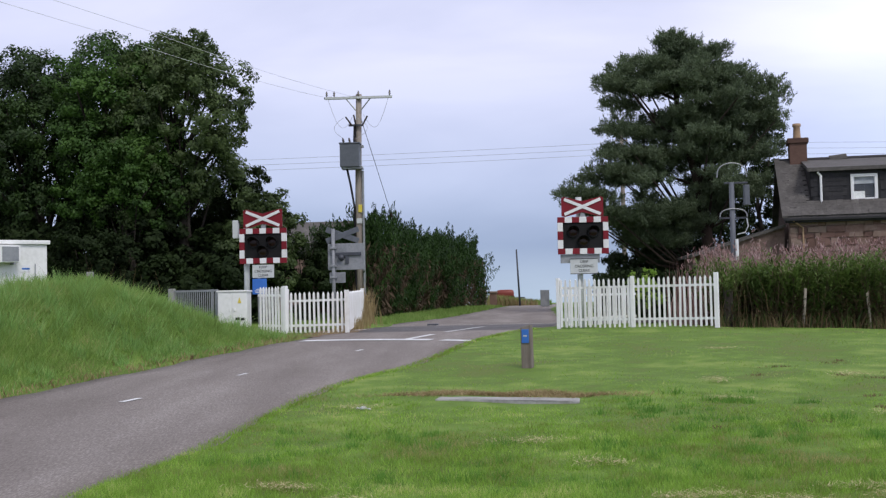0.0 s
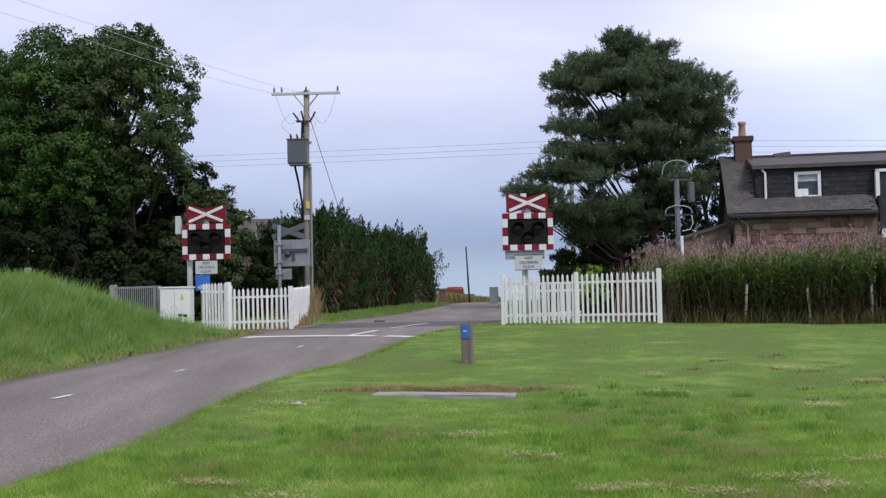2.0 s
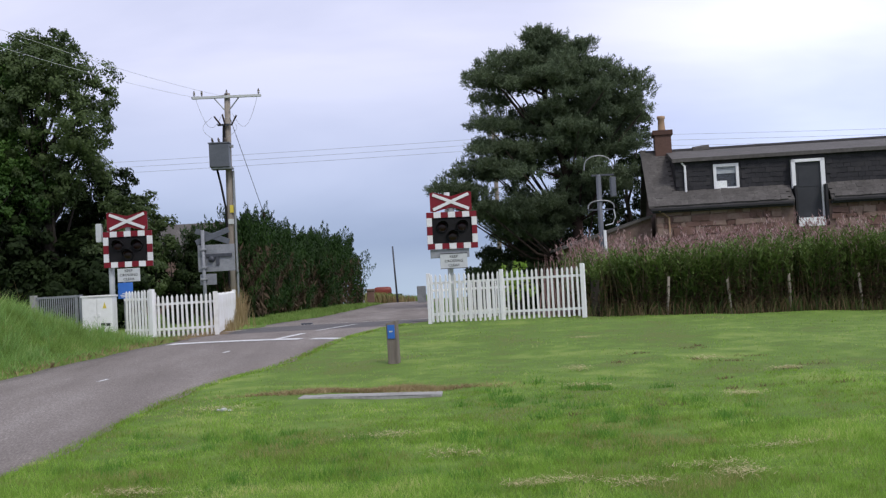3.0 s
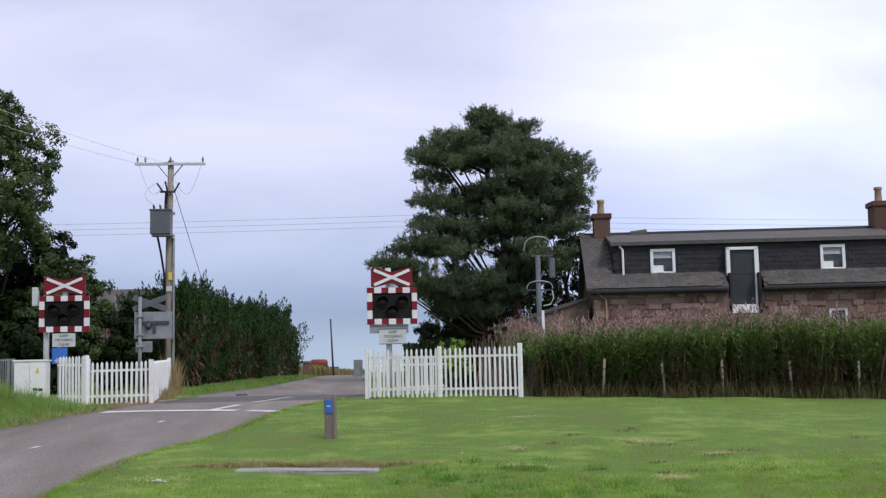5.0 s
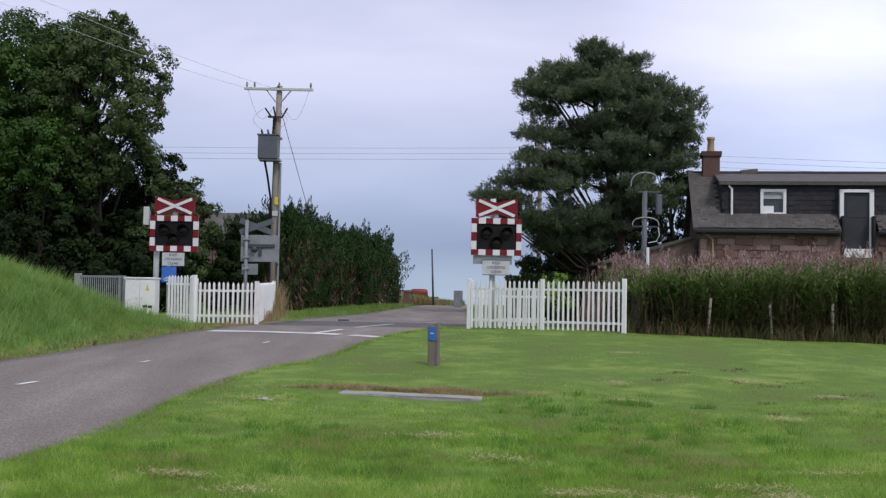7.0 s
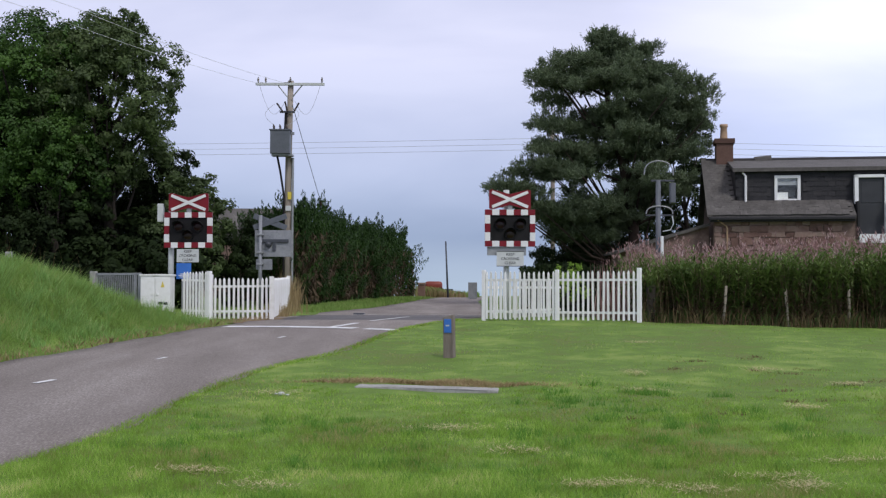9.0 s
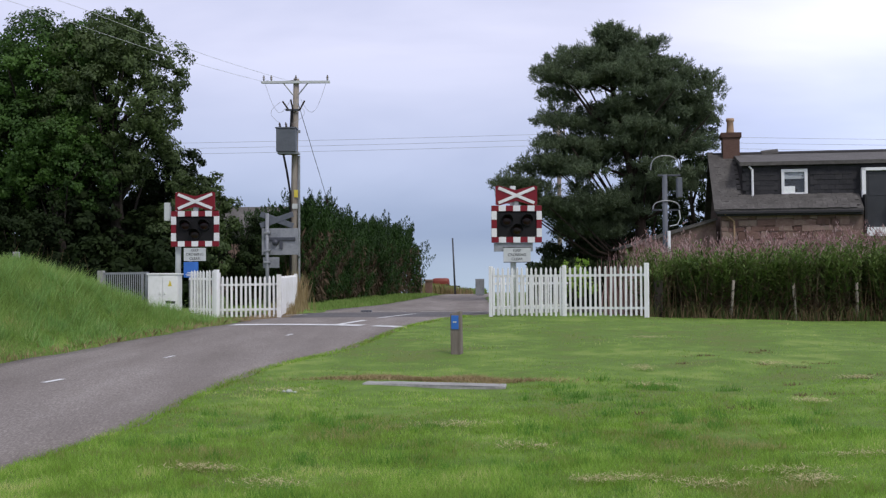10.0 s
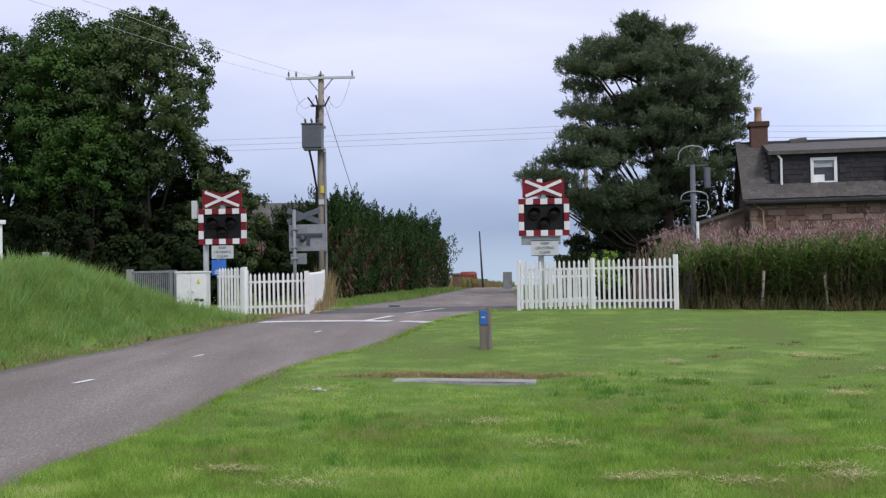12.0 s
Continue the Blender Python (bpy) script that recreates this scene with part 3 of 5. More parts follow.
def crossing_signal(loc, rz, label, post_x, side_bell, blue_sign, skirt, size):
    s = thing("crossing_signal", loc, label, "crossing signal", "road signals of the crossing", rz=rz)
    s.scale = (size, size, size)
    zb = 2.03                                            # middle of the lamp board over the ground
    part("post", rod([(post_x, 0.16, -0.2), (post_x, 0.16, zb + 0.85)], 0.065, 14), "plate", s, "pale grey tubular post", True)
    board = part("backboard", block(-0.50, 0.50, 0.0, 0.05, zb - 0.36, zb + 0.36), "black", s, "matt black lamp board")
    n, wb = 7, 1.11 / 7
    for row, z in (("top", zb + 0.345), ("bottom", zb - 0.345)):
        for i in range(n):
            x = -0.555 + (i + 0.5) * wb
            part("border_panel", block(x - wb / 2, x + wb / 2, -0.035, 0.03, z - 0.062, z + 0.062, 0.004), "red" if i % 2 == 0 else "white_sheet", board)
    for x in (-0.498, 0.498):
        for i in range(3):
            z = zb + (1 - i) * 0.19
            part("border_panel", block(x - 0.058, x + 0.058, -0.035, 0.03, z - 0.094, z + 0.094, 0.004), "white_sheet" if i != 1 else "red", board)
    for x, z, mt in ((-0.22, 0.08, "lens_red"), (0.22, 0.08, "lens_red"), (0.0, -0.13, "lens_amber")):
        lamp = part("lamp", turned(rod([(0, 0, 0), (0, 0, 0.05)], [0.125, 0.118], 24), pose(x, 0.0, zb + z, 90, 0, 0)), "black", s)
        part("lens", turned(rod([(0, 0, 0.045), (0, 0, 0.058), (0, 0, 0.066)], [0.102, 0.085, 0.03], 24), pose(x, 0.0, zb + z, 90, 0, 0)), mt, lamp, "unlit dark glass lens", True)
        hood = bmesh.new()
        ring = []
        for k in range(17):
            a = math.pi * (k / 16 * 1.3 - 0.15)
            depth = 0.04 + 0.20 * max(0, math.sin(a)) ** 0.7
            ring.append([hood.verts.new((x + math.cos(a) * r, -d, zb + z + math.sin(a) * r)) for r, d in ((0.122, 0.02), (0.126, depth), (0.132, depth), (0.128, 0.02))])
        for p, r in zip(ring, ring[1:]):
            for k in range(4):
                hood.faces.new((p[k], p[(k + 1) % 4], r[(k + 1) % 4], r[k]))
        bmesh.ops.recalc_face_normals(hood, faces=hood.faces[:])
        part("hood", hood, "black", lamp)
    zc = zb + 0.63                                       # the crossed arms over the board
    cross = part("crossbuck", prism([(-0.46, -0.20), (-0.38, -0.22), (0, -0.12), (0.38, -0.22), (0.46, -0.20), (0.46, 0.20), (0.40, 0.22), (0, 0.12), (-0.40, 0.22), (-0.46, 0.20)], 0.0, 0.03), "red", s, "red crossed-arm sign")
    cross.location = (0, -0.01, zc)
    for a in (22.5, -22.5):
        part("white_arm", turned(block(-0.43, 0.43, -0.022 + 0.004 * (a > 0), -0.004, -0.033, 0.033, 0.003), pose(0, 0, 0, 0, a, 0)), "white_sheet", cross)
    part("cross_bracket", block(-0.05, 0.05, 0.01, 0.10, zb + 0.38, zc - 0.13), "grey_metal", s)
    if skirt:
        part("base_plate", block(-0.50, 0.36, 0.02, 0.05, zb - 0.60, zb - 0.41, 0.006), "grey_metal", s, "pale grey lower plate")
        pz0, pz1, pw = zb - 0.845, zb - 0.505, 0.30
    else:
        pz0, pz1, pw = zb - 0.74, zb - 0.44, 0.255
    sign = part("sign_plate", block(-pw, pw, -0.04, -0.02, pz0, pz1, 0.006), "plate", s, "pale plate with dark lettering")
    mid = (pz0 + pz1) / 2
    for i, w in enumerate(("KEEP", "CROSSING", "CLEAR")):
        words(w, 0.085, sign, (0, -0.043, mid + 0.095 - i * 0.095))
    if skirt:
        for x0, x1, z0, z1 in ((-pw, pw, pz1 - 0.014, pz1), (-pw, pw, pz0, pz0 + 0.014)):
            part("sign_rim", block(x0, x1, -0.046, -0.038, z0, z1), "ink", sign)
    if blue_sign:
        pl = part("notice_plate", block(-0.26, 0.08, -0.035, -0.02, zb - 1.12, zb - 0.76, 0.006), "blue", s, "blue notice plate")
        for i, w in enumerate((0.20, 0.24, 0.16)):
            part("text_bar", block(-0.09 - w / 2, -0.09 + w / 2, -0.04, -0.034, zb - 1.085 + i * 0.035, zb - 1.068 + i * 0.035), "white_sheet", pl)
        part("sign_bracket", block(-0.14, -0.08, -0.02, 0.0, zb - 2.2, zb - 0.45), "galv", s)
    if side_bell:
        bell = part("bell_housing", block(-0.73, -0.60, 0.0, 0.16, zb + 0.19, zb + 0.61, 0.02), "plate", s, "pale grey warning-bell housing")
        arc = [(-0.60 + 0.09 * (1 - math.cos(a)), 0.08, zb + 0.52 - 0.14 * math.sin(a) + 0.1) for a in np.linspace(0, math.pi, 9)]
        part("cable_loop", rod(arc, 0.012, 6), "black", bell)
    return s


crossing_signal((-5.93, 28.45, 0.865), -3, "red-and-white crossing signal behind the picket fence", -0.44, True, True, False, 1.03)
crossing_signal((1.66, 28.3, 0.84), 4, "red-and-white crossing signal rising behind fence", -0.06, False, False, True, 1.07)


def signal_back(loc, rz):
    s = thing("crossing_signal", loc, "grey back of a crossing signal facing away", "crossing signal", "road signals of the crossing", rz=rz)
    part("post", rod([(-0.42, 0, -0.2), (-0.42, 0, 2.9)], 0.055, 12), "grey_metal", s, "", True)
    bd = part("backboard", block(-0.60, 0.52, 0.08, 0.12, 1.62, 2.44, 0.01), "grey_metal", s, "weathered grey board back")
    part("stiffener", block(-0.50, 0.44, 0.02, 0.08, 2.06, 2.16, 0.008), "dark_steel", bd)
    part("stiffener", block(-0.05, 0.05, 0.03, 0.08, 1.80, 2.10, 0.008), "dark_steel", bd)
    part("lamp_case", turned(rod([(0, 0, 0), (0, 0, 0.12)], [0.10, 0.08], 16), pose(-0.18, 0.08, 2.0, 90, 0, 0)), "dark_steel", bd, "", True)
    for a in (20, -20):
        part("cross_arm", turned(block(-0.54, 0.54, 0.09 + 0.012 * (a > 0), 0.12, -0.085, 0.085, 0.01), pose(-0.14, 0, 2.70, 0, a, 0)), "tank", s)
    part("sign_plate", block(-0.56, -0.06, 0.08, 0.10, 1.22, 1.55, 0.008), "grey_metal", s)
    for z in (2.3, 1.75, 1.4):
        part("clamp", block(-0.52, -0.32, -0.08, 0.08, z - 0.03, z + 0.03, 0.006), "galv", s)
    return s


signal_back((-5.08, 37.0, 0.96), 0)


# ---- equipment behind the bank ----
def relay_cabinet(loc):
    c = thing("relay_cabinet", loc, "white steel railway equipment cabinet with two doors", "cabinet")
    part("body", block(-0.34, 0.34, -0.25, 0.25, 0.0, 0.86, 0.012), "white_panel", c)
    part("lid", block(-0.365, 0.365, -0.28, 0.28, 0.86, 0.90, 0.012), "white_panel", c)
    part("plinth", block(-0.36, 0.36, -0.27, 0.27, -0.30, 0.04), "concrete", c)
    for x0, x1 in ((-0.325, -0.006), (0.006, 0.325)):
        d = part("door", block(x0, x1, -0.272, -0.25, 0.06, 0.83, 0.006), "white_panel", c)
        part("handle", block((x0 + x1) / 2 - 0.02 + (0.11 if x0 < 0 else -0.11), (x0 + x1) / 2 + 0.02 + (0.11 if x0 < 0 else -0.11), -0.295, -0.272, 0.42, 0.49, 0.004), "white_panel", d)
        if x0 > 0:
            part("warning_triangle", prism([(0.13, 0.60), (0.22, 0.60), (0.175, 0.74)], -0.278, -0.271), "yellow", d, "yellow warning triangle")
            part("text_bar", block(0.08, 0.18, -0.277, -0.271, 0.21, 0.27), "ink", d)
            part("text_bar", block(0.20, 0.29, -0.277, -0.271, 0.20, 0.26), "ink", d)
    return c


relay_cabinet((-6.50, 27.85, 1.0))


def steel_railing(a, b, h=0.92):
    ax, ay = a
    length, turn = math.hypot(b[0] - ax, b[1] - ay), math.degrees(math.atan2(b[1] - ay, b[0] - ax))
    r = thing("steel_railing", (ax, ay, gz(ax, ay) + 0.15), "galvanised steel bar railing with pale end post", "railing", rz=turn)
    part("end_post", block(-0.09, 0.05, -0.06, 0.06, -0.3, h + 0.04, 0.01), "concrete", r, "pale concrete end post")
    for z in (0.12, h - 0.03):
        part("rail", block(0.05, length, -0.02, 0.02, z - 0.025, z + 0.025), "galv", r)
    me = bpy.data.meshes.new("bar")
    bm = rod([(0, 0, 0.12), (0, 0, h - 0.04)], 0.012, 6)
    bm.to_mesh(me)
    bm.free()
    me.materials.append(M["galv"])
    for i in range(int(length / 0.055)):
        shared("bar", me, r, pose(0.10 + i * 0.055, 0, 0))
    for x in (length, length - 0.12):
        part("post", block(x - 0.03, x + 0.03, -0.03, 0.03, -0.3, h, 0.005), "galv", r)
    return r


steel_railing((-8.15, 28.5), (-6.98, 28.1))


def site_cabin(loc, rz):
    c = thing("site_cabin", loc, "white flat-roofed metal equipment cabin", "cabin", rz=rz)
    part("body", block(-4.2, 0, 0, 2.6, -1.4, 2.06, 0.02), "white_panel", c)
    part("roof", block(-4.28, 0.06, -0.07, 2.66, 2.06, 2.16, 0.02), "white_panel", c)
    ac = part("air_conditioner", block(-1.42, -0.72, -0.34, 0.0, 1.62, 2.02, 0.015), "white_panel", c, "wall-mounted air-conditioning unit")
    part("grille", block(-1.14, -0.76, -0.355, -0.34, 1.65, 1.99, 0.004), "grey_metal", ac, "grey louvred grille")
    for i in range(2):
        part("louvre", block(-1.38 + i * 0.10, -1.31 + i * 0.10, -0.356, -0.34, 1.66, 1.98), "dark_steel", ac)
    for x in (-1.3, -0.85):
        part("bracket", block(x - 0.02, x + 0.02, -0.33, 0.0, 1.57, 1.62), "galv", ac)
    part("conduit", block(-0.30, -0.28, -0.03, 0.0, 0.84, 1.6), "galv", c)
    lg = part("emblem_plate", block(-0.62, -0.40, -0.012, 0.0, 1.40, 1.56), "white_sheet", c)
    part("emblem_bar", block(-0.60, -0.42, -0.018, -0.01, 1.46, 1.50), "blue", lg, "plain blue emblem bar")
    return c


site_cabin((-11.17, 28.4, gz(-11.1, 28.4) + 0.20), 38)
mk = thing("concrete_marker", (-8.57, 24.0, gz(-8.57, 24.0)), "small pale concrete marker post in tall grass", "marker post")
part("post", block(-0.06, 0.06, -0.06, 0.06, -0.2, 2.29 - gz(-8.57, 24.0), 0.02), "concrete", mk)


gp = thing("gate_post", (4.74, 27.0, gz(4.74, 27.0)), "dark brown old timber gate post among weeds", "post")
part("post", block(-0.09, 0.09, -0.09, 0.09, -0.2, 0.82, 0.02), "bark", gp)
dc = thing("trackside_cover", (-2.45, 36.9, gz(-2.45, 36.9)), "small dark iron cover box beside the lane", "cover")
part("box", block(-0.17, 0.17, -0.14, 0.14, -0.1, 0.09, 0.02), "dark_steel", dc)


# ---- the lawn: marker post, drain slab, stones ----
bp = thing("marker_post", (0.155, 17.65, gz(0.155, 17.65)), "short weathered timber marker post with blue plate", "marker post", rz=-17)
bm = block(-0.075, 0.075, -0.075, 0.075, -0.2, 0.605, 0.012)
for v in bm.verts:
    if v.co.z > 0.3:
        v.co.z += 0.02 * v.co.x / 0.075
        v.co.x -= 0.012
part("post", bm, "marker_wood", bp)
pl = part("plate", block(-0.062, 0.045, -0.09, -0.074, 0.36, 0.56, 0.004), "blue", bp, "blue plate")
part("text_bar", block(-0.035, 0.018, -0.094, -0.089, 0.455, 0.475), "plate", pl)

slab = thing("concrete_slab", (-0.14, 13.9, gz(-0.14, 13.9) - 0.012), "long low concrete slab sunk in turf", "slab", rz=-5)
bm = block(-0.82, 0.82, -0.13, 0.28, -0.15, 0.045, 0.015)
bmesh.ops.subdivide_edges(bm, edges=bm.edges[:], cuts=3)
for v in bm.verts:
    v.co += Vector((0, 0.012 * math.sin(v.co.x * 9), 0.004 * math.sin(v.co.x * 7) - 0.020 * v.co.x))
part("slab", bm, "concrete", slab)

for x, y, r in ((-1.73, 13.3, 0.042), (-1.66, 13.27, 0.024), (-1.80, 13.36, 0.02)):
    bm = bmesh.new()
    bmesh.ops.create_icosphere(bm, subdivisions=2, radius=r)
    for v in bm.verts:
        v.co *= 1 + 0.25 * noise.noise(v.co * 20 + Vector((x * 9, 0, 0)))
        v.co.z *= 0.6
    st = part("stone", bm, "plate", None, "pale loose stone lying on the grass")
    st.location = (x, y, gz(x, y) + r * 0.35)
    tagged(st, "", "stone", "loose stones")


# ---- overhead line: pole with transformer ----
def insulator(parent, at, h=0.16, r=0.045, tilt=(0, 0)):
    bm = rod([(0, 0, 0), (0, 0, h * 0.2), (0, 0, h * 0.25), (0, 0, h * 0.5), (0, 0, h * 0.55), (0, 0, h * 0.8), (0, 0, h)],
             [r * 0.5, r * 0.5, r, r * 0.55, r, r * 0.55, r * 0.4], 10)
    return part("insulator", turned(bm, pose(*at, tilt[0], tilt[1], 0)), "ceramic", parent)


P0 = Vector((-6.02, 48.0, gz(-6.02, 48.0)))
up = thing("utility_pole", P0, "silvered wooden power pole with cross-arm and transformer", "utility pole")
pole_h = 9.95 - P0.z
part("pole", rod([(-0.06, 0, -0.3), (-0.05, 0, 3), (0, 0, 6.5), (0.06, 0, pole_h)], [0.155, 0.14, 0.125, 0.115], 16), "wood", up, "", True)
zt = pole_h - 0.16
part("cross_arm", block(-1.30, 1.42, -0.22, -0.10, zt - 0.05, zt + 0.05, 0.01), "plate", up, "pale grey cross-arm")
for s in (-1, 1):
    part("brace", rod([(0.05 + s * 0.10, -0.18, zt - 0.52), (0.05 + s * 0.48, -0.17, zt - 0.05)], 0.028, 6), "galv", up)
for x in (-1.22, -0.92, 0.06, 1.32):
    insulator(up, (x, -0.16, zt + 0.06), 0.22, 0.05)
part("string_insulator", turned(rod([(0, 0, 0), (0, 0, 0.30)], [0.05, 0.04], 8), pose(-1.32, -0.16, zt, 0, 80, 20)), "ceramic", up)
part("string_insulator", turned(rod([(0, 0, 0), (0, 0, 0.30)], [0.05, 0.04], 8), pose(-0.22, -0.16, zt + 0.02, 0, 80, 20)), "ceramic", up)
zf = pole_h - 1.28
fz = part("fuse_bar", block(-0.35, 0.25, -0.24, -0.16, zf - 0.04, zf + 0.04, 0.01), "dark_steel", up)
for x, a in ((-0.22, -35), (-0.05, -10), (0.22, 32)):
    part("fuse_tube", turned(rod([(0, 0, 0), (0, 0, 0.42)], 0.035, 8), pose(x, -0.24, zf, 18, a, 0)), "ceramic", fz)
part("riser_cable", rod([(-0.10, -0.16, zf), (-0.13, -0.18, zf - 0.7), (-0.10, -0.17, zf - 1.0)], 0.06, 8), "black", up)
z0 = 1.5 + (514 - 272) / 2131 * 48 - P0.z
tr = part("transformer", block(-0.66, 0.12, -0.72, -0.20, z0, z0 + 0.92, 0.03), "tank", up, "blue-grey pole-mounted transformer tank")
part("tank_lid", block(-0.69, 0.15, -0.75, -0.17, z0 + 0.92, z0 + 0.97, 0.01), "tank", tr)
part("base_bracket", block(-0.62, 0.22, -0.60, -0.10, z0 - 0.07, z0 - 0.005), "galv", tr)
for x in (-0.52, -0.27, -0.02):
    insulator(tr, (x, -0.46, z0 + 0.97), 0.22, 0.055, (0, -12))
part("side_arm", block(0.12, 0.24, -0.3, -0.16, z0 + 0.80, z0 + 0.90), "galv", tr)
part("down_cable", rod([(-0.42, -0.40, z0 - 0.03), (-0.30, -0.26, z0 - 0.7), (-0.17, -0.17, z0 - 1.6), (-0.16, -0.17, 0.4)], 0.045, 8), "black", up)
part("conduit", rod([(0.16, -0.08, 0.2), (0.17, -0.06, z0 - 0.1)], 0.05, 8), "galv", up)
part("warning_plate", block(-0.02, 0.13, -0.17, -0.14, 4.25, 4.55, 0.004), "yellow", up, "yellow warning plate")
part("wire_guard", block(-0.10, 0.12, -0.18, -0.15, 3.8, 4.0, 0.004), "plate", up)


def cable(name, pts, r, mat, parent=None, sag=0.0, n=14, label="", category=""):
    out = []
    for a, b in zip(pts, pts[1:]):
        a, b = Vector(a), Vector(b)
        out += [a.lerp(b, i / n) - Vector((0, 0, sag * 4 * (i / n) * (1 - i / n))) for i in range(n)]
    out.append(Vector(pts[-1]))
    ob = part(name, rod(out, r, 5), mat, parent, label)
    return tagged(ob, "", category) if category else ob


stay = part("stay_wire", rod([(0.14, -0.1, pole_h - 1.0), (0.92, 3.6, 4.45)], 0.012, 5), "dark_steel", up)
part("stay_insulator", rod([(0.92, 3.6, 4.48), (0.93, 3.65, 4.28)], 0.05, 8), "ceramic", stay)
part("stay_tail", rod([(0.93, 3.65, 4.28), (1.0, 7.5, 0.1)], 0.014, 5), "wire", stay)
for x in (-1.22, 1.32):
    loop = [(x + (0.06 - x) * t, -0.2, zt + 0.15 - 1.05 * math.sin(math.pi * min(1, t * 1.15)) * 0.9 - 0.9 * t) for t in np.linspace(0, 0.85, 10)]
    part("jumper_wire", rod(loop, 0.008, 5), "wire", up)
for x in (-0.52, -0.02):
    loop = [(x - 0.38 * math.sin(math.pi * t) * (1 if x < -0.3 else -1.2), -0.42, z0 + 1.15 + t * 0.85) for t in np.linspace(0, 1, 9)]
    part("jumper_wire", rod(loop, 0.008, 5), "wire", up)

cable("overhead_wire", [(-7.35, 47.9, 9.85), (-12.2, 36, 9.95), (-20, 17, 10.6)], 0.0065, "wire_pale", None, 0.12, 10, "pale overhead conductor leading away from the pole", "wire")
cable("overhead_wire", [(-6.2, 47.9, 9.85), (-10.9, 36, 10.0), (-18.6, 17, 10.7)], 0.0065, "wire_pale", None, 0.12, 10, "pale overhead conductor leading away from the pole", "wire")
for dz in (0.0, 0.33, 0.66):
    cable("overhead_wire", [(-70, 77, 10.6 + dz), (6.6, 70, 9.85 + dz), (80, 66, 8.9 + dz)], 0.010, "wire", None, 0.45, 16, "thin grey overhead conductor across the sky", "wire")
lp = thing("line_pole", (6.6, 70, gz(6.6, 70)), "distant wooden line pole with stacked insulator arms", "utility pole")
part("pole", rod([(0, 0, -0.2), (0, 0, 9.9)], [0.15, 0.11], 10), "wood", lp, "", True)
for i in range(4):
    part("arm", block(-0.35, 0.35, -0.06, 0.06, 8.75 + i * 0.33, 8.83 + i * 0.33), "wood", lp)
    for x in (-0.3, 0.3):
        insulator(lp, (x, 0, 8.83 + i * 0.33), 0.16, 0.05)


def mast(loc):
    """A grey post with a hoop of cable, a box and a lower collar, in front of the pine."""
    m = thing("signal_mast", loc, "grey steel mast with hooped cables and box", "mast")
    part("post", rod([(0, 0, -0.2), (0, 0, 4.28)], [0.09, 0.08], 12), "tank", m, "", True)
    part("foot_post", rod([(0.09, -0.12, -0.2), (0.09, -0.12, 2.5)], 0.05, 8), "plate", m, "", True)
    for c, w, h, z in ((0.0, 0.46, 0.5, 4.38), (0.02, 0.42, 0.28, 3.17)):
        arc = [(c - w * math.cos(a), -0.10, z + h * math.sin(a) ** 0.6) for a in np.linspace(0.02, math.pi - 0.02, 13)]
        part("cable_hoop", rod(arc, 0.020, 6), "galv", m)
    part("arm", block(-0.22, 0.50, -0.04, 0.04, 4.23, 4.29, 0.01), "dark_steel", m)
    part("arm", block(-0.40, 0.44, -0.03, 0.03, 3.14, 3.19, 0.005), "dark_steel", m)
    part("box", block(0.36, 0.52, -0.20, 0.06, 3.55, 4.18, 0.02), "tank", m)
    part("hoop_tail", rod([(0.42, -0.1, 3.15), (0.46, -0.1, 2.9), (0.36, -0.1, 2.7), (0.12, -0.1, 2.65)], 0.02, 6), "plate", m)
    return m


mast((6.92, 38.0, gz(6.92, 38.0)))


# ---- the stone house ----
HX, HY, HW, HD = 10.26, 44.95, 12.56, 7.0
HZ = gz(HX + 6, HY) - 0.05
EAVE, RIDGE = 4.30 - HZ, 6.76 - HZ
house = thing("house", (HX, HY, HZ), "one-and-a-half-storey sandstone cottage with slate-hung dormer", "house", rz=-9)
half, slope = HD / 2, (6.76 - 4.30) / 3.75


def roof_z(y):
    return EAVE + slope * (y + 0.25)


DX0, DX1 = 5.13, 6.35                                        # the tall doorway
GW = ((2.2, 2.9, 0.5, 1.5), (8.82, 9.55, 1.85, 2.65))           # ground-floor windows: x0, x1, z0, z1
# front wall in piers and lintels round its openings
wall = part("wall", block(0, HW, HD - 0.45, HD, 0, EAVE), "mortar", house, "reddish rubble sandstone wall")
cuts = [0, GW[0][0], GW[0][1], DX0, DX1, GW[1][0], GW[1][1], HW]
for i in range(len(cuts) - 1):
    x0, x1 = cuts[i], cuts[i + 1]
    if i == 1 or i == 5:
        g = GW[0] if i == 1 else GW[1]
        part("wall", block(x0, x1, 0, 0.45, 0, g[2]), "mortar", house)
        part("wall", block(x0, x1, 0, 0.45, g[3], EAVE), "mortar", house)
    elif i == 3:
        part("wall", block(x0, x1, 0, 0.45, 0, EAVE - 0.98), "mortar", house)
    else:
        front = part("wall", block(x0, x1, 0, 0.45, 0, EAVE), "mortar", house)
for x0 in (0, HW - 0.45):
    g = prism([(0.45, 0), (HD - 0.45, 0), (HD - 0.45, EAVE), (half, EAVE + slope * (half - 0.1) - 0.1), (0.45, EAVE + 0.1)], 0, 0.45)
    part("gable_wall", turned(g, Matrix(((0, 1, 0, x0), (1, 0, 0, 0), (0, 0, 1, 0), (0, 0, 0, 1)))), "mortar", house)


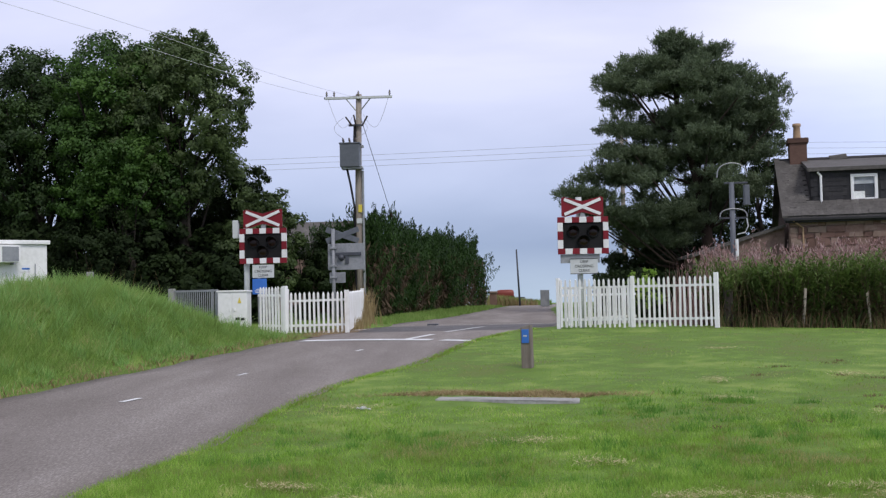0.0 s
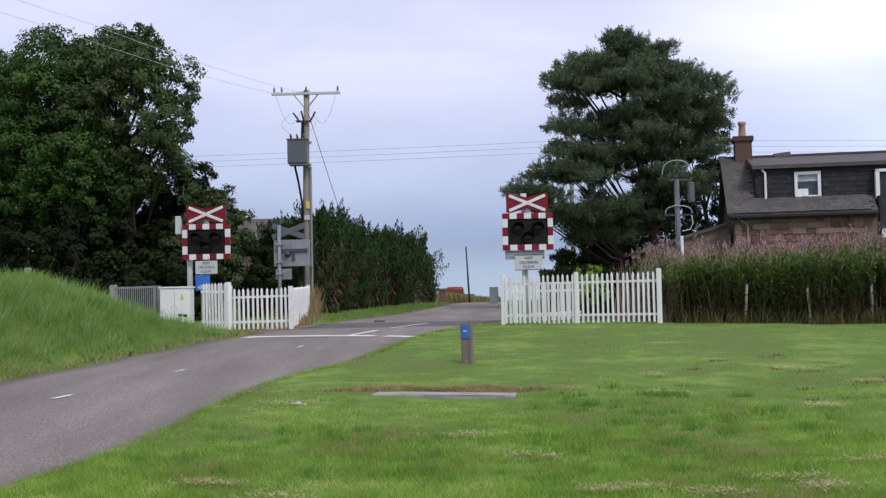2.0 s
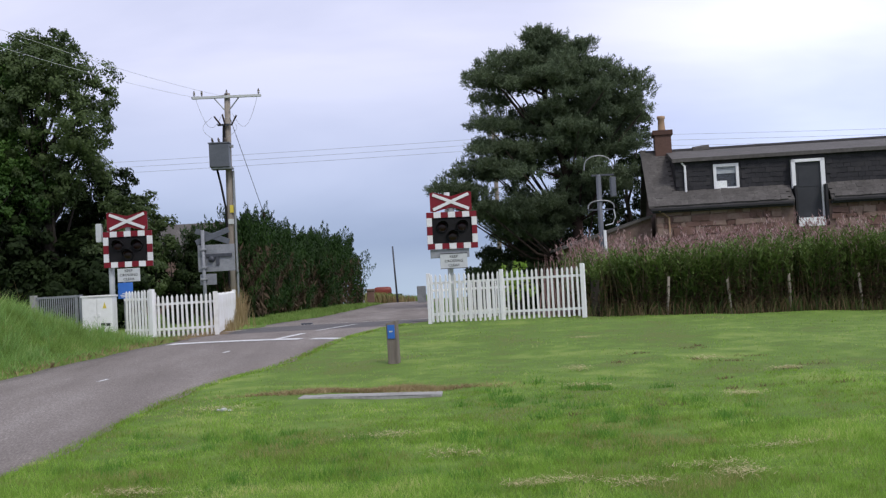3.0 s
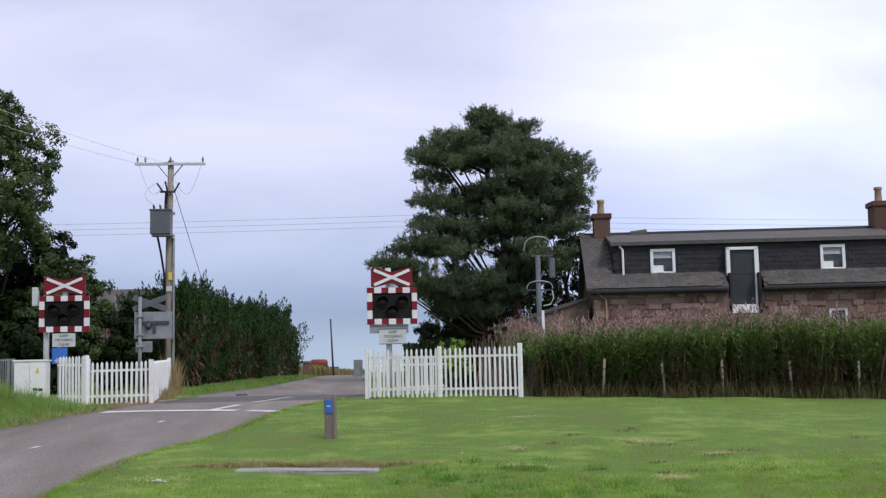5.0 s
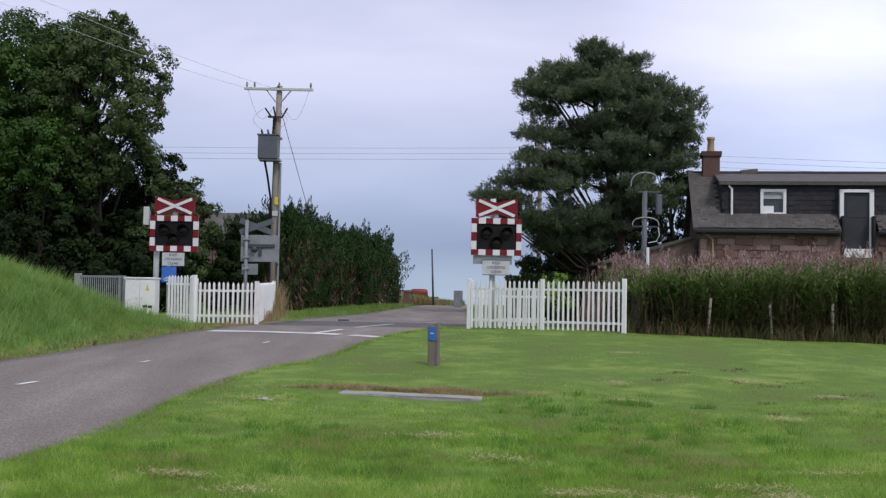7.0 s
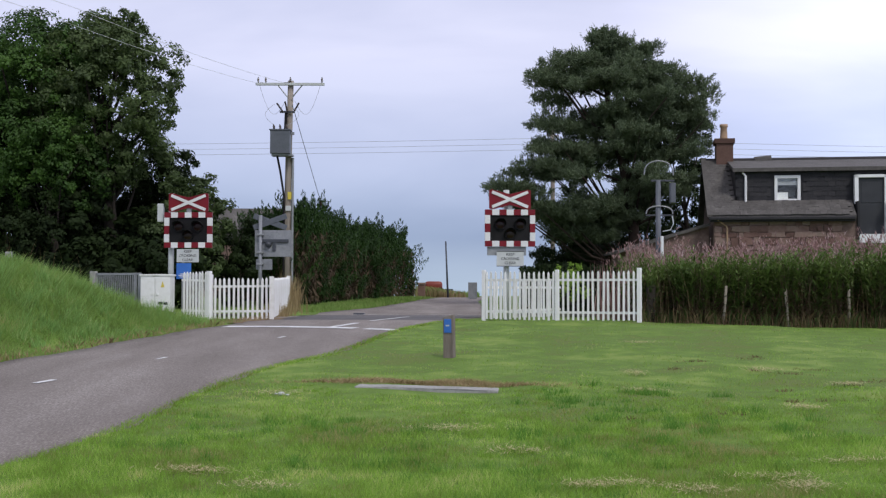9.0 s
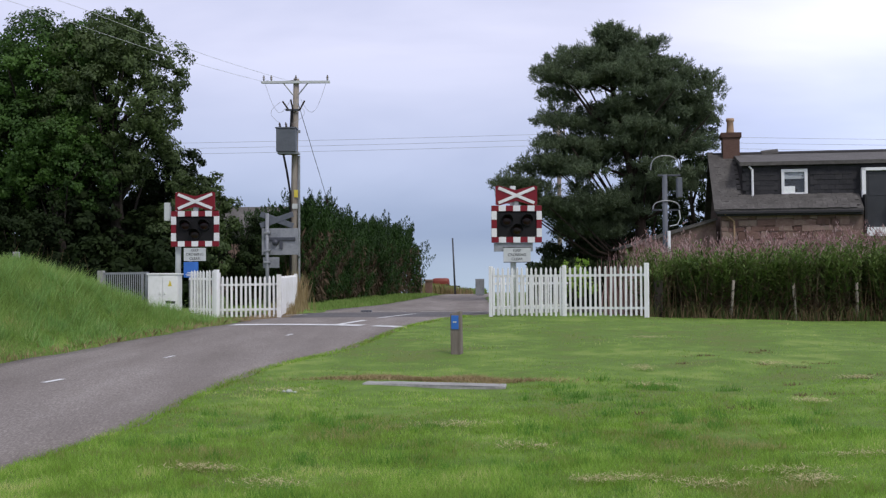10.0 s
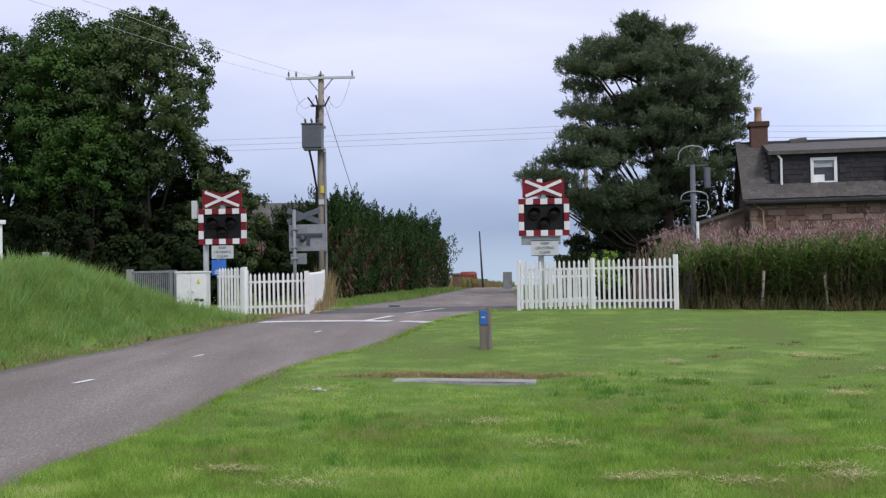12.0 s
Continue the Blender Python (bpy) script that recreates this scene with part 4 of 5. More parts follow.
def rubble(x0, x1, z0, z1):
    """Roughly squared stones laid in uneven courses on the front wall."""
    z = z0
    while z < z1 - 0.08:
        hgt = min(rng.uniform(0.16, 0.34), z1 - z)
        x = x0
        while x < x1 - 0.06:
            w = min(rng.uniform(0.18, 0.72), x1 - x)
            holes = [(g[0] - 0.08, g[1] + 0.08, g[2] - 0.1, g[3] + 0.1) for g in GW] + [(DX0 - 0.05, DX1 + 0.05, EAVE - 1.0, 9)]
            if not any(x + w > a and x < c and z + hgt > e and z < d for a, c, e, d in holes):
                bm = block(x + 0.012, x + w - 0.012, -0.035 - rng.uniform(0, 0.03), 0.05, z + 0.012, z + hgt - 0.012)
                for v in bm.verts:
                    v.co += Vector((rng.normal(0, 0.022), rng.normal(0, 0.008), rng.normal(0, 0.022)))
                part("stone", bm, "stone", front)
            x += w
        z += hgt


def roof_slab(name, x0, x1, y0, y1, mat="slate", thick=0.10, back=False):
    bm = bmesh.new()
    def zz(y):
        return roof_z(y) if not back else roof_z(HD - y)
    vs = [bm.verts.new((x, y, zz(y) + dz)) for dz in (0, thick) for x, y in ((x0, y0), (x1, y0), (x1, y1), (x0, y1))]
    for f in ((3, 2, 1, 0), (4, 5, 6, 7), (0, 1, 5, 4), (1, 2, 6, 5), (2, 3, 7, 6), (3, 0, 4, 7)):
        bm.faces.new([vs[i] for i in f])
    return part(name, bm, mat, house)


DY = 0.62                                                     # dormer front, behind the eaves
aprons = (roof_slab("roof", -0.22, DX0 - 0.05, -0.30, DY + 0.1), roof_slab("roof", DX1 + 0.05, HW + 0.22, -0.30, DY + 0.1))
ends = (roof_slab("roof", -0.22, 0.85, DY + 0.1, half), roof_slab("roof", HW - 0.85, HW + 0.22, DY + 0.1, half))
roof_slab("roof", -0.22, HW + 0.22, half, HD + 0.3, back=True)
part("eaves_gutter", block(-0.2, DX0 - 0.1, -0.40, -0.29, EAVE - 0.10, EAVE + 0.0, 0.02), "slate_dark", house)
part("eaves_gutter", block(DX1 + 0.1, HW + 0.2, -0.40, -0.29, EAVE - 0.10, EAVE + 0.0, 0.02), "slate_dark", house)
part("soffit", block(-0.15, DX0 - 0.06, -0.29, 0.0, EAVE - 0.16, EAVE - 0.06), "slate_dark", house)
part("soffit", block(DX1 + 0.06, HW + 0.15, -0.29, 0.0, EAVE - 0.16, EAVE - 0.06), "slate_dark", house)
for x0, x1 in ((-0.26, -0.06), (HW + 0.06, HW + 0.26)):
    part("verge_trim", turned(prism([(-0.36, roof_z(-0.36) + 0.09), (half, roof_z(half) + 0.09), (half, roof_z(half) + 0.175), (-0.36, roof_z(-0.36) + 0.175)], x0, x1),
         Matrix(((0, 1, 0, 0), (1, 0, 0, 0), (0, 0, 1, 0), (0, 0, 0, 1)))), "slate", house)
DT = 6.06 - HZ                                                # top of the hung slates
part("dormer_roof", turned(prism([(DY - 0.22, DT), (half + 0.1, RIDGE - 0.02), (half + 0.1, RIDGE + 0.08), (DY - 0.22, DT + 0.14)], 0.75, HW - 0.75),
     Matrix(((0, 1, 0, 0), (1, 0, 0, 0), (0, 0, 1, 0), (0, 0, 0, 1)))), "slate", house)
part("ridge", rod([(-0.22, half, RIDGE + 0.06), (HW + 0.22, half, RIDGE + 0.06)], 0.09, 8), "slate_dark", house)
for x0, x1 in ((0.85, 0.93), (HW - 0.93, HW - 0.85)):
    part("dormer_cheek", turned(prism([(DY, roof_z(DY)), (half - 0.1, RIDGE - 0.12), (DY, DT)], x0, x1), Matrix(((0, 1, 0, 0), (1, 0, 0, 0), (0, 0, 1, 0), (0, 0, 0, 1)))), "slate_dark", house)
W1, W2 = (2.28, 3.23), (8.74, 9.68)
WZ0, WZ1 = 1.5 + 160 / 2131 * 45.6 - HZ, 1.5 + 206.5 / 2131 * 45.6 - HZ
dz0 = roof_z(DY) - 0.12
for x0, x1, z0_, z1_ in ((0.85, W1[0], dz0, DT), (W1[0], W1[1], dz0, WZ0), (W1[0], W1[1], WZ1, DT), (W1[1], DX0, dz0, DT),
                         (DX1, W2[0], dz0, DT), (W2[0], W2[1], dz0, WZ0), (W2[0], W2[1], WZ1, DT), (W2[1], HW - 0.85, dz0, DT), (DX0, DX1, DT - 0.17, DT)):
    part("dormer_wall", block(x0, x1, DY, DY + 0.2, z0_, z1_), "slate_dark", house)


def slate_mesh(w, l):
    bm = block(-w / 2 + 0.004, w / 2 - 0.004, -0.006, 0.012, 0, l)
    for v in bm.verts:
        if v.co.y < 0 and v.co.z < 0.01:
            v.co.y -= 0.008
    me = bpy.data.meshes.new("slate")
    bm.to_mesh(me)
    bm.free()
    return me


def lay_slates(parent, mat, x0, x1, rows, spot, holes=()):
    """Courses of slates, staggered; spot(row) gives the foot (y, z) of a course and its tilt in degrees."""
    w = 0.26
    me = slate_mesh(w, 0.30)
    me.materials.append(M[mat])
    for r in range(rows):
        y, z, tilt = spot(r)
        x = x0 + (w / 2 if r % 2 else w)
        while x < x1 - w / 2 + 0.01:
            if not any(x + w / 2 > a and x - w / 2 < c and z + 0.2 > e and z < d for a, c, e, d in holes):
                shared("slate", me, parent, pose(x, y + rng.normal(0, 0.003), z + rng.normal(0, 0.006), tilt, rng.normal(0, 0.6), 0))
            x += w


pitch = -(90 - math.degrees(math.atan(slope)))
for x0, x1, rf in ((-0.22, DX0 - 0.05, aprons[0]), (DX1 + 0.05, HW + 0.22, aprons[1])):
    lay_slates(rf, "slate", x0, x1, 5, lambda r: (-0.33 + 0.16 * r, roof_z(-0.33 + 0.16 * r) + 0.135, pitch + 3))
for x0, x1, rf in ((-0.22, 0.85, ends[0]), (HW - 0.85, HW + 0.22, ends[1])):
    lay_slates(rf, "slate", x0, x1, 17, lambda r: (0.47 + 0.165 * r, roof_z(0.47 + 0.165 * r) + 0.135, pitch + 3))
hung = part("dormer_lath", block(1.0, HW - 1.0, DY + 0.2, DY + 0.22, dz0 + 0.2, DT - 0.05), "slate_dark", house)
lay_slates(hung, "slate_dark", 0.85, HW - 0.85, 6, lambda r: (DY - 0.016, dz0 + 0.20 + 0.185 * r, -3),
           [(W1[0] - 0.02, W1[1] + 0.02, WZ0 - 0.1, WZ1 + 0.02), (W2[0] - 0.02, W2[1] + 0.02, WZ0 - 0.1, WZ1 + 0.02), (DX0 - 0.02, DX1 + 0.02, 0, 9)])


def window(x0, x1, z0_, z1_, y, sash=True):
    w = part("window", block(x0 - 0.03, x1 + 0.03, y + 0.16, y + 0.9, z0_ - 0.05, z1_ + 0.05), "room", house)
    t = 0.11
    for a, b, c, d in ((x0, x1, z1_ - t, z1_), (x0, x1, z0_, z0_ + t), (x0, x0 + t, z0_ + t, z1_ - t), (x1 - t, x1, z0_ + t, z1_ - t)):
        part("window_frame", block(a, b, y - 0.05, y + 0.08, c, d, 0.008), "upvc", w, "white window frame")
    part("pane", block(x0 + t, x1 - t, y + 0.02, y + 0.035, z0_ + t, z1_ - t), "glass", w).visible_shadow = False
    part("window_sill", block(x0 - 0.06, x1 + 0.10, y - 0.12, y + 0.02, z0_ - 0.07, z0_ - 0.005, 0.008), "grey_metal", w)
    if sash:
        cb = block(x0 + t, x1 - t, y + 0.06, y + 0.10, z1_ - 0.36, z1_ - t)
        part("curtain", cb, "curtain", w, "gathered grey net curtain")
        part("blind", block(x0 + t, x0 + 0.5, y + 0.06, y + 0.09, z0_ + t, z0_ + 0.36), "upvc", w, "white card in the window corner")
    return w


window(*W1, WZ0, WZ1, DY)
window(*W2, WZ0, WZ1, DY)
for g in GW:
    window(*g, 0.12, sash=False)
# the upper door with its white frame and threshold
dr = part("door", block(DX0 + 0.12, DX1 - 0.12, 0.40, 0.46, EAVE - 0.62, DT - 0.28, 0.01), "door_dark", house, "tall dark grey door")
for x0, x1, z0_ in ((DX0, DX0 + 0.14, dz0 + 0.05), (DX1 - 0.16, DX1, EAVE - 0.62)):
    part("door_frame", block(x0, x1, 0.30, 0.56, z0_, DT - 0.17, 0.01), "upvc", dr, "white door frame")
part("door_frame", block(DX0, DX1, 0.30, 0.56, DT - 0.28, DT - 0.17, 0.01), "upvc", dr)
part("threshold", block(DX0 + 0.1, DX1 - 0.14, 0.02, 0.5, EAVE - 0.95, EAVE - 0.63, 0.01), "upvc", dr, "white threshold board")
part("door_panel", block(DX0 + 0.25, DX1 - 0.25, 0.385, 0.40, EAVE + 0.55, DT - 0.45, 0.006), "door_dark", dr)
for x in (DX0 + 0.02, DX1 - 0.10):
    part("doorway_cheek", block(x, x + 0.08, -0.1, 0.6, EAVE - 0.7, roof_z(0.6) + 0.02), "slate_dark", house)
for x in (1.22, HW - 1.22):
    part("downpipe", rod([(x - 0.12 if x < 5 else x + 0.12, DY - 0.12, DT - 0.02), (x, DY - 0.10, DT - 0.16), (x, DY - 0.10, roof_z(DY) + 0.02)], 0.045, 8), "upvc", house, "white downpipe")
part("downpipe", rod([(0.10, -0.30, EAVE - 0.06), (0.48, -0.08, EAVE - 0.35), (0.48, -0.08, 0.2)], 0.035, 8), "clay", house, "pale buff downpipe")


def chimney(x, more=0.0):
    c = part("chimney", block(x - 0.33, x + 0.33, half - 0.45, half + 0.45, RIDGE - 0.7, RIDGE + more + 0.86, 0.01), "brick", house, "red-brown brick chimney stack")
    part("cap", block(x - 0.40, x + 0.40, half - 0.52, half + 0.52, RIDGE + more + 0.70, RIDGE + more + 0.90, 0.02), "brick", c)
    part("flashing", block(x - 0.37, x + 0.37, half - 0.62, half + 0.49, RIDGE - 0.55, RIDGE - 0.30), "plate", c)
    part("pot", rod([(x, half, RIDGE + more + 0.88), (x, half, RIDGE + more + 1.0), (x, half, RIDGE + more + 1.38), (x, half, RIDGE + more + 1.42), (x, half, RIDGE + more + 1.52)], [0.18, 0.15, 0.13, 0.17, 0.16], 14), "clay", c, "buff clay pot", True)


rubble(0.02, HW - 0.02, 1.75, EAVE - 0.12)
chimney(0.65)
chimney(HW - 0.65, 0.2)
part("roof_vent", rod([(1.85, half, RIDGE), (2.5, half, RIDGE + 0.06)], [0.2, 0.2], 10), "slate", house)

oh = thing("outhouse", (HX, HY + 0.6, HZ), "low stone lean-to with sloping slate roof", "outhouse")
part("wall", prism([(-3.2, 0), (-0.05, 0), (-0.05, 3.2), (-3.2, 2.25)], 0, 4), "mortar", oh)
part("roof", prism([(-3.5, 2.17), (-0.02, 3.22), (-0.02, 3.32), (-3.5, 2.27)], -0.15, 4.2), "slate", oh)


# ---- trees ----
def clumps(lobes, n_sub, n_leaf, spread):
    """Leaf places for a crown of lobes (x, y, z, radius) and the way they face: each lobe carries smaller clumps, each clump a shell of leaves."""
    out, faces = [], []
    for x, y, z, r in lobes:
        n = max(5, int(n_sub * r * r))
        d = rng.normal(size=(n, 3)) + np.array([0, 0, 0.25])
        d /= np.linalg.norm(d, axis=1)[:, None]
        c = np.array([x, y, z]) + d * (r * rng.uniform(0.55, 0.95, n))[:, None]
        rs = r * rng.uniform(0.20, 0.42, n)
        e = rng.normal(size=(n, n_leaf, 3)) + d[:, None] * 0.8
        e /= np.linalg.norm(e, axis=2)[..., None]
        q = c[:, None] + e * (rs[:, None] * rng.uniform(0.55, 1.12, (n, n_leaf)))[..., None] * np.array([1, 1, 0.75]) + rng.normal(size=(n, n_leaf, 3)) * spread
        out.append(q.reshape(-1, 3))
        faces.append((e + d[:, None] * 0.5 + np.array([0, 0, 0.3])).reshape(-1, 3))
    return np.concatenate(out), np.concatenate(faces)


def limbs(base, top, lobes, r0, mat, parent, crook=0.25):
    trunk = [Vector((0, 0, -0.3)).lerp(Vector(top), t) + Vector((crook * math.sin(t * 5), crook * 0.5 * math.cos(t * 4) - crook * 0.5, 0)) for t in np.linspace(0, 1, 7)]
    part("trunk", rod(trunk, [r0 * (1.25 - 0.95 * t) for t in np.linspace(0, 1, 7)], 10), mat, parent, "", True)
    for x, y, z, r in lobes:
        e = Vector((x, y, z))
        k = min(5, max(1, int(6 * max(0.15, (z - r - 0.6)) / max(0.1, top[2]))))
        s = trunk[k]
        mid = s.lerp(e, 0.5) + Vector((0, 0, -0.12 * (e - s).length))
        part("limb", rod([s, mid, e, e + (e - mid) * 0.10], [r0 * 0.30, r0 * 0.20, r0 * 0.11, r0 * 0.04], 6), mat, parent, "", True)


def broadleaf(loc, lobes, top, r0, label, n_sub=15, n_leaf=112, size=0.070, spread=0.045, mat="leaf", name="broadleaf_tree", category="tree", thin=None):
    """thin: the middle (x, z) and half size of a part of the crown where boughs show through sparse leaves."""
    t = thing(name, loc, label, category)
    limbs(loc, top, lobes, r0, "bark", t)
    c, facing = clumps(lobes, n_sub, n_leaf, spread)
    if thin:
        x, z, w, h = thin
        depth = ((c[:, 0] - x) / w) ** 2 + ((c[:, 2] - z) / h) ** 2
        patchy = np.sin(c[:, 0] * 5.3 + 1.7 * np.sin(c[:, 2] * 2.9)) + np.sin(c[:, 2] * 6.1 + 1.3 * np.sin(c[:, 0] * 3.7))
        k = (depth > 1) | (patchy > 0.15 - 0.9 * depth)
        c, facing = c[k], facing[k]
    v, f = leaf_soup(c, rng.uniform(0.7, 1.3, len(c)) * size, face=facing, loose=0.30)
    soup("crown", v, f, mat, t)
    return t


def lobed(centre, reach, n, r, flat=1.0, low=0.0):
    """n lobes scattered evenly through an egg-shaped crown."""
    out = []
    for i in range(n):
        a, u = i * 2.399963, (i + 0.5) / n
        h = 1 - 2 * u
        w = math.sqrt(max(0, 1 - h * h))
        k = rng.uniform(0.72, 1.0)
        out.append((centre[0] + reach[0] * w * math.cos(a) * k, centre[1] + reach[1] * w * math.sin(a) * k, max(low, centre[2] + reach[2] * h * k), r * rng.uniform(0.8, 1.2)))
    return out


def tree_at(x, y):
    return (x, y, gz(x, y))


broadleaf(tree_at(-12.85, 46.5), lobed((0, 0, 7.85), (2.25, 2.0, 3.4), 34, 1.08), (0, 0, 8.0), 0.30, "tall spreading grey-green broadleaf tree with airy crown", mat="leaf_olive", thin=(-0.1, 7.2, 1.5, 1.9))
broadleaf(tree_at(-15.6, 46.6), lobed((0, 0, 7.3), (2.1, 2.0, 3.9), 26, 1.18), (0, 0, 7.2), 0.30, "dense mid-green broadleaf tree between two others")
broadleaf(tree_at(-14.6, 45.4), lobed((0, 0, 5.5), (1.7, 0.9, 1.5), 14, 0.95), (0, 0, 5.2), 0.18, "bright green young broadleaf tree before taller ones")
broadleaf(tree_at(-18.9, 47.6), lobed((0, 0, 7.2), (2.3, 2.4, 3.5), 26, 1.20), (0, 0, 7), 0.34, "dense dark broadleaf tree beside a taller one", mat="leaf_deep")
broadleaf(tree_at(-23.0, 48.5), lobed((0, 0, 5.9), (2.7, 2.5, 3.9), 22, 1.28), (0, 0, 7), 0.34, "dense dark broadleaf tree at the wood's end", mat="leaf_deep")
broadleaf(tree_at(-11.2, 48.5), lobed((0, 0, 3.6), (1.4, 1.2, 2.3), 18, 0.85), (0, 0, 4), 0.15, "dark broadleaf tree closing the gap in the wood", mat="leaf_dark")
broadleaf(tree_at(-9.45, 46), lobed((0, 0, 3.05), (1.3, 1.2, 1.7), 22, 0.75), (0, 0, 3.4), 0.15, "small rounded broadleaf tree", mat="leaf_olive")
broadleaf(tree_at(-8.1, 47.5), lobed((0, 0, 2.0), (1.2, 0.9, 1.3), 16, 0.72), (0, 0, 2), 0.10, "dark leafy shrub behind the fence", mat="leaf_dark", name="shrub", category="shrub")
# undergrowth filling the gaps; its leaf colour holds the shade below the crowns
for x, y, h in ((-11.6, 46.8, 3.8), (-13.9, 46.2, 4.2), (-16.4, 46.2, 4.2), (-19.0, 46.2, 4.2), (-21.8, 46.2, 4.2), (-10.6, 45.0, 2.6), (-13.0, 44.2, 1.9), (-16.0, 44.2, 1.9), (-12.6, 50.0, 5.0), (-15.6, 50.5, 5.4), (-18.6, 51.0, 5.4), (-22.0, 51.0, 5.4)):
    broadleaf(tree_at(x, y), lobed((0, 0, h * 0.5), (1.35, 1.0, h * 0.45), 12, 0.85, low=0.4), (0, 0, h * 0.7), 0.09, "undergrowth shrub below the trees, leaves coloured dark for the shade there", 16, 80, 0.12, 0.06, "leaf_dark", "shrub", "shrub")


def pine(loc, pads, top, r0, label):
    """A Scots pine: cushions of upturned needle shoots on crooked limbs, open below each cushion."""
    t = thing("pine_tree", loc, label, "tree")
    limbs(loc, top, [(x, y, z - 0.2, r) for x, y, z, r in pads[2::12]], r0, "pine_bark", t, 0.35)
    foot, way = [], []
    for x, y, z, r in pads:
        n = int(52 * r * r + 10)                              # shoots over the cushion
        a, rho = rng.uniform(0, math.tau, n), np.sqrt(rng.uniform(0, 1, n)) * rng.uniform(0.75, 1.08, n)
        out = np.stack([np.cos(a), np.sin(a), 0 * a], 1)
        foot.append(np.array([x, y, z]) + out * (r * rho)[:, None] + np.stack([0 * a, 0 * a, r * (0.26 - 0.34 * rho ** 2) + rng.normal(0, 0.05, n)], 1))
        way.append(out * (0.75 * rho)[:, None] + np.array([0, 0, 0.8]) + rng.normal(0, 0.28, (n, 3)))
    foot, way = np.concatenate(foot), np.concatenate(way)
    way /= np.linalg.norm(way, axis=1)[:, None]
    n, m = len(foot), 24
    long = rng.uniform(0.16, 0.42, (n, 1))
    s = rng.uniform(0, 1, (n, m))
    b = foot[:, None] + way[:, None] * (s * long)[..., None] + rng.normal(size=(n, m, 3)) * 0.045
    dirs = way[:, None] * 0.75 + rng.normal(size=(n, m, 3)) * 0.5
    dirs /= np.linalg.norm(dirs, axis=2)[..., None]
    ln = rng.uniform(0.08, 0.17, (n, m, 1))
    side = np.cross(dirs, rng.normal(size=(n, m, 3)))
    side /= np.linalg.norm(side, axis=2)[..., None] + 1e-9
    v = np.stack([b - side * 0.017, b + side * 0.017, b + dirs * ln + side * 0.008, b + dirs * ln - side * 0.008], 2).reshape(-1, 3)
    soup("crown", v, np.arange(len(v)).reshape(-1, 4), "needle", t)
    return t


# the pine's outline: how far it reaches to either side, by height over its foot
PINE_Z = [2.4, 3.2, 3.8, 4.4, 5.0, 5.6, 6.2, 6.8, 7.4, 7.9, 8.4, 9.0, 9.6, 10.1, 10.6, 11.0, 11.3]
PINE_L = [-3.2, -3.8, -5.2, -6.2, -6.0, -5.1, -4.4, -4.2, -4.3, -3.7, -4.0, -4.2, -4.5, -3.2, -2.3, -1.7, -1.4]
PINE_R = [-0.6, 0.1, 0.8, 2.6, 3.0, 3.1, 3.3, 3.3, 3.3, 3.3, 3.4, 3.6, 2.2, 1.6, 0.9, -0.4, -0.9]
GAPS = ((-1.6, 8.4, 0.7, 0.28), (-1.1, 4.95, 0.55, 0.55), (-3.2, 4.4, 0.45, 0.35), (-2.7, 8.0, 0.4, 0.22))
pads = []
for tier in range(14):                                       # tiers of boughs, each with a flat spray of cushions over its outer half
    z0 = 2.95 + 0.62 * tier
    w0 = (np.interp(z0, PINE_Z, PINE_R) - np.interp(z0, PINE_Z, PINE_L)) / 2
    count = int(3.5 + 1.9 * w0)
    turn = rng.uniform(0, math.tau)
    for b in range(count + 2):
        z = z0 + rng.normal(0, 0.20)
        l, r = np.interp(z, PINE_Z, PINE_L), np.interp(z, PINE_Z, PINE_R)
        mid, w = (l + r) / 2, (r - l) / 2
        a = turn + b * math.tau / count + rng.normal(0, 0.12) if b < count else math.pi * (b - count) + rng.normal(0, 0.1)
        out = Vector((math.cos(a), 0.78 * math.sin(a), 0))
        across = Vector((-out.y, out.x, 0))
        reach = rng.uniform(0.90, 1.0) if abs(math.cos(a)) > 0.8 else rng.uniform(0.5, 1.0)
        size = min(0.60, 0.26 + 0.13 * w)
        for k in range(5):
            p = out * max(0.1, w * (reach - 0.14 * k) - size * 0.5) + across * rng.normal(0, 0.34)
            pads.append((mid + p.x, p.y, z - 0.05 * k + rng.normal(0, 0.06), size * rng.uniform(0.6, 1.05)))
pads = [p for p in pads if not any(abs(p[0] - gx_) < gw + p[3] * 0.5 and abs(p[2] - gz_) < gh + p[3] * 0.15 for gx_, gz_, gw, gh in GAPS)]
pine(tree_at(8.0, 50), pads, (-0.9, 0, 10.4), 0.24, "large dark Scots pine with broad flat-topped crown")
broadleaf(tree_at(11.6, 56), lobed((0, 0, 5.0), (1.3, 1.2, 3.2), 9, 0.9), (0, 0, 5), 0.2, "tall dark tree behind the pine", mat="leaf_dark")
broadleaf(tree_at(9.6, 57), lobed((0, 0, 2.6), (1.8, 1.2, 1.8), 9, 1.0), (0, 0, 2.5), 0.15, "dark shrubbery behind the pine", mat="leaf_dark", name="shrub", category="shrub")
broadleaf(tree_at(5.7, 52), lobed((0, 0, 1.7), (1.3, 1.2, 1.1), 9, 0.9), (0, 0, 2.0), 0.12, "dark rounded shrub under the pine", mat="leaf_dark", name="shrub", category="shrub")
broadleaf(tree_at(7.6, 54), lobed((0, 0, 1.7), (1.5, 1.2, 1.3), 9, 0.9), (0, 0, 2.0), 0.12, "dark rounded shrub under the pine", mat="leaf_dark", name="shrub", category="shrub")
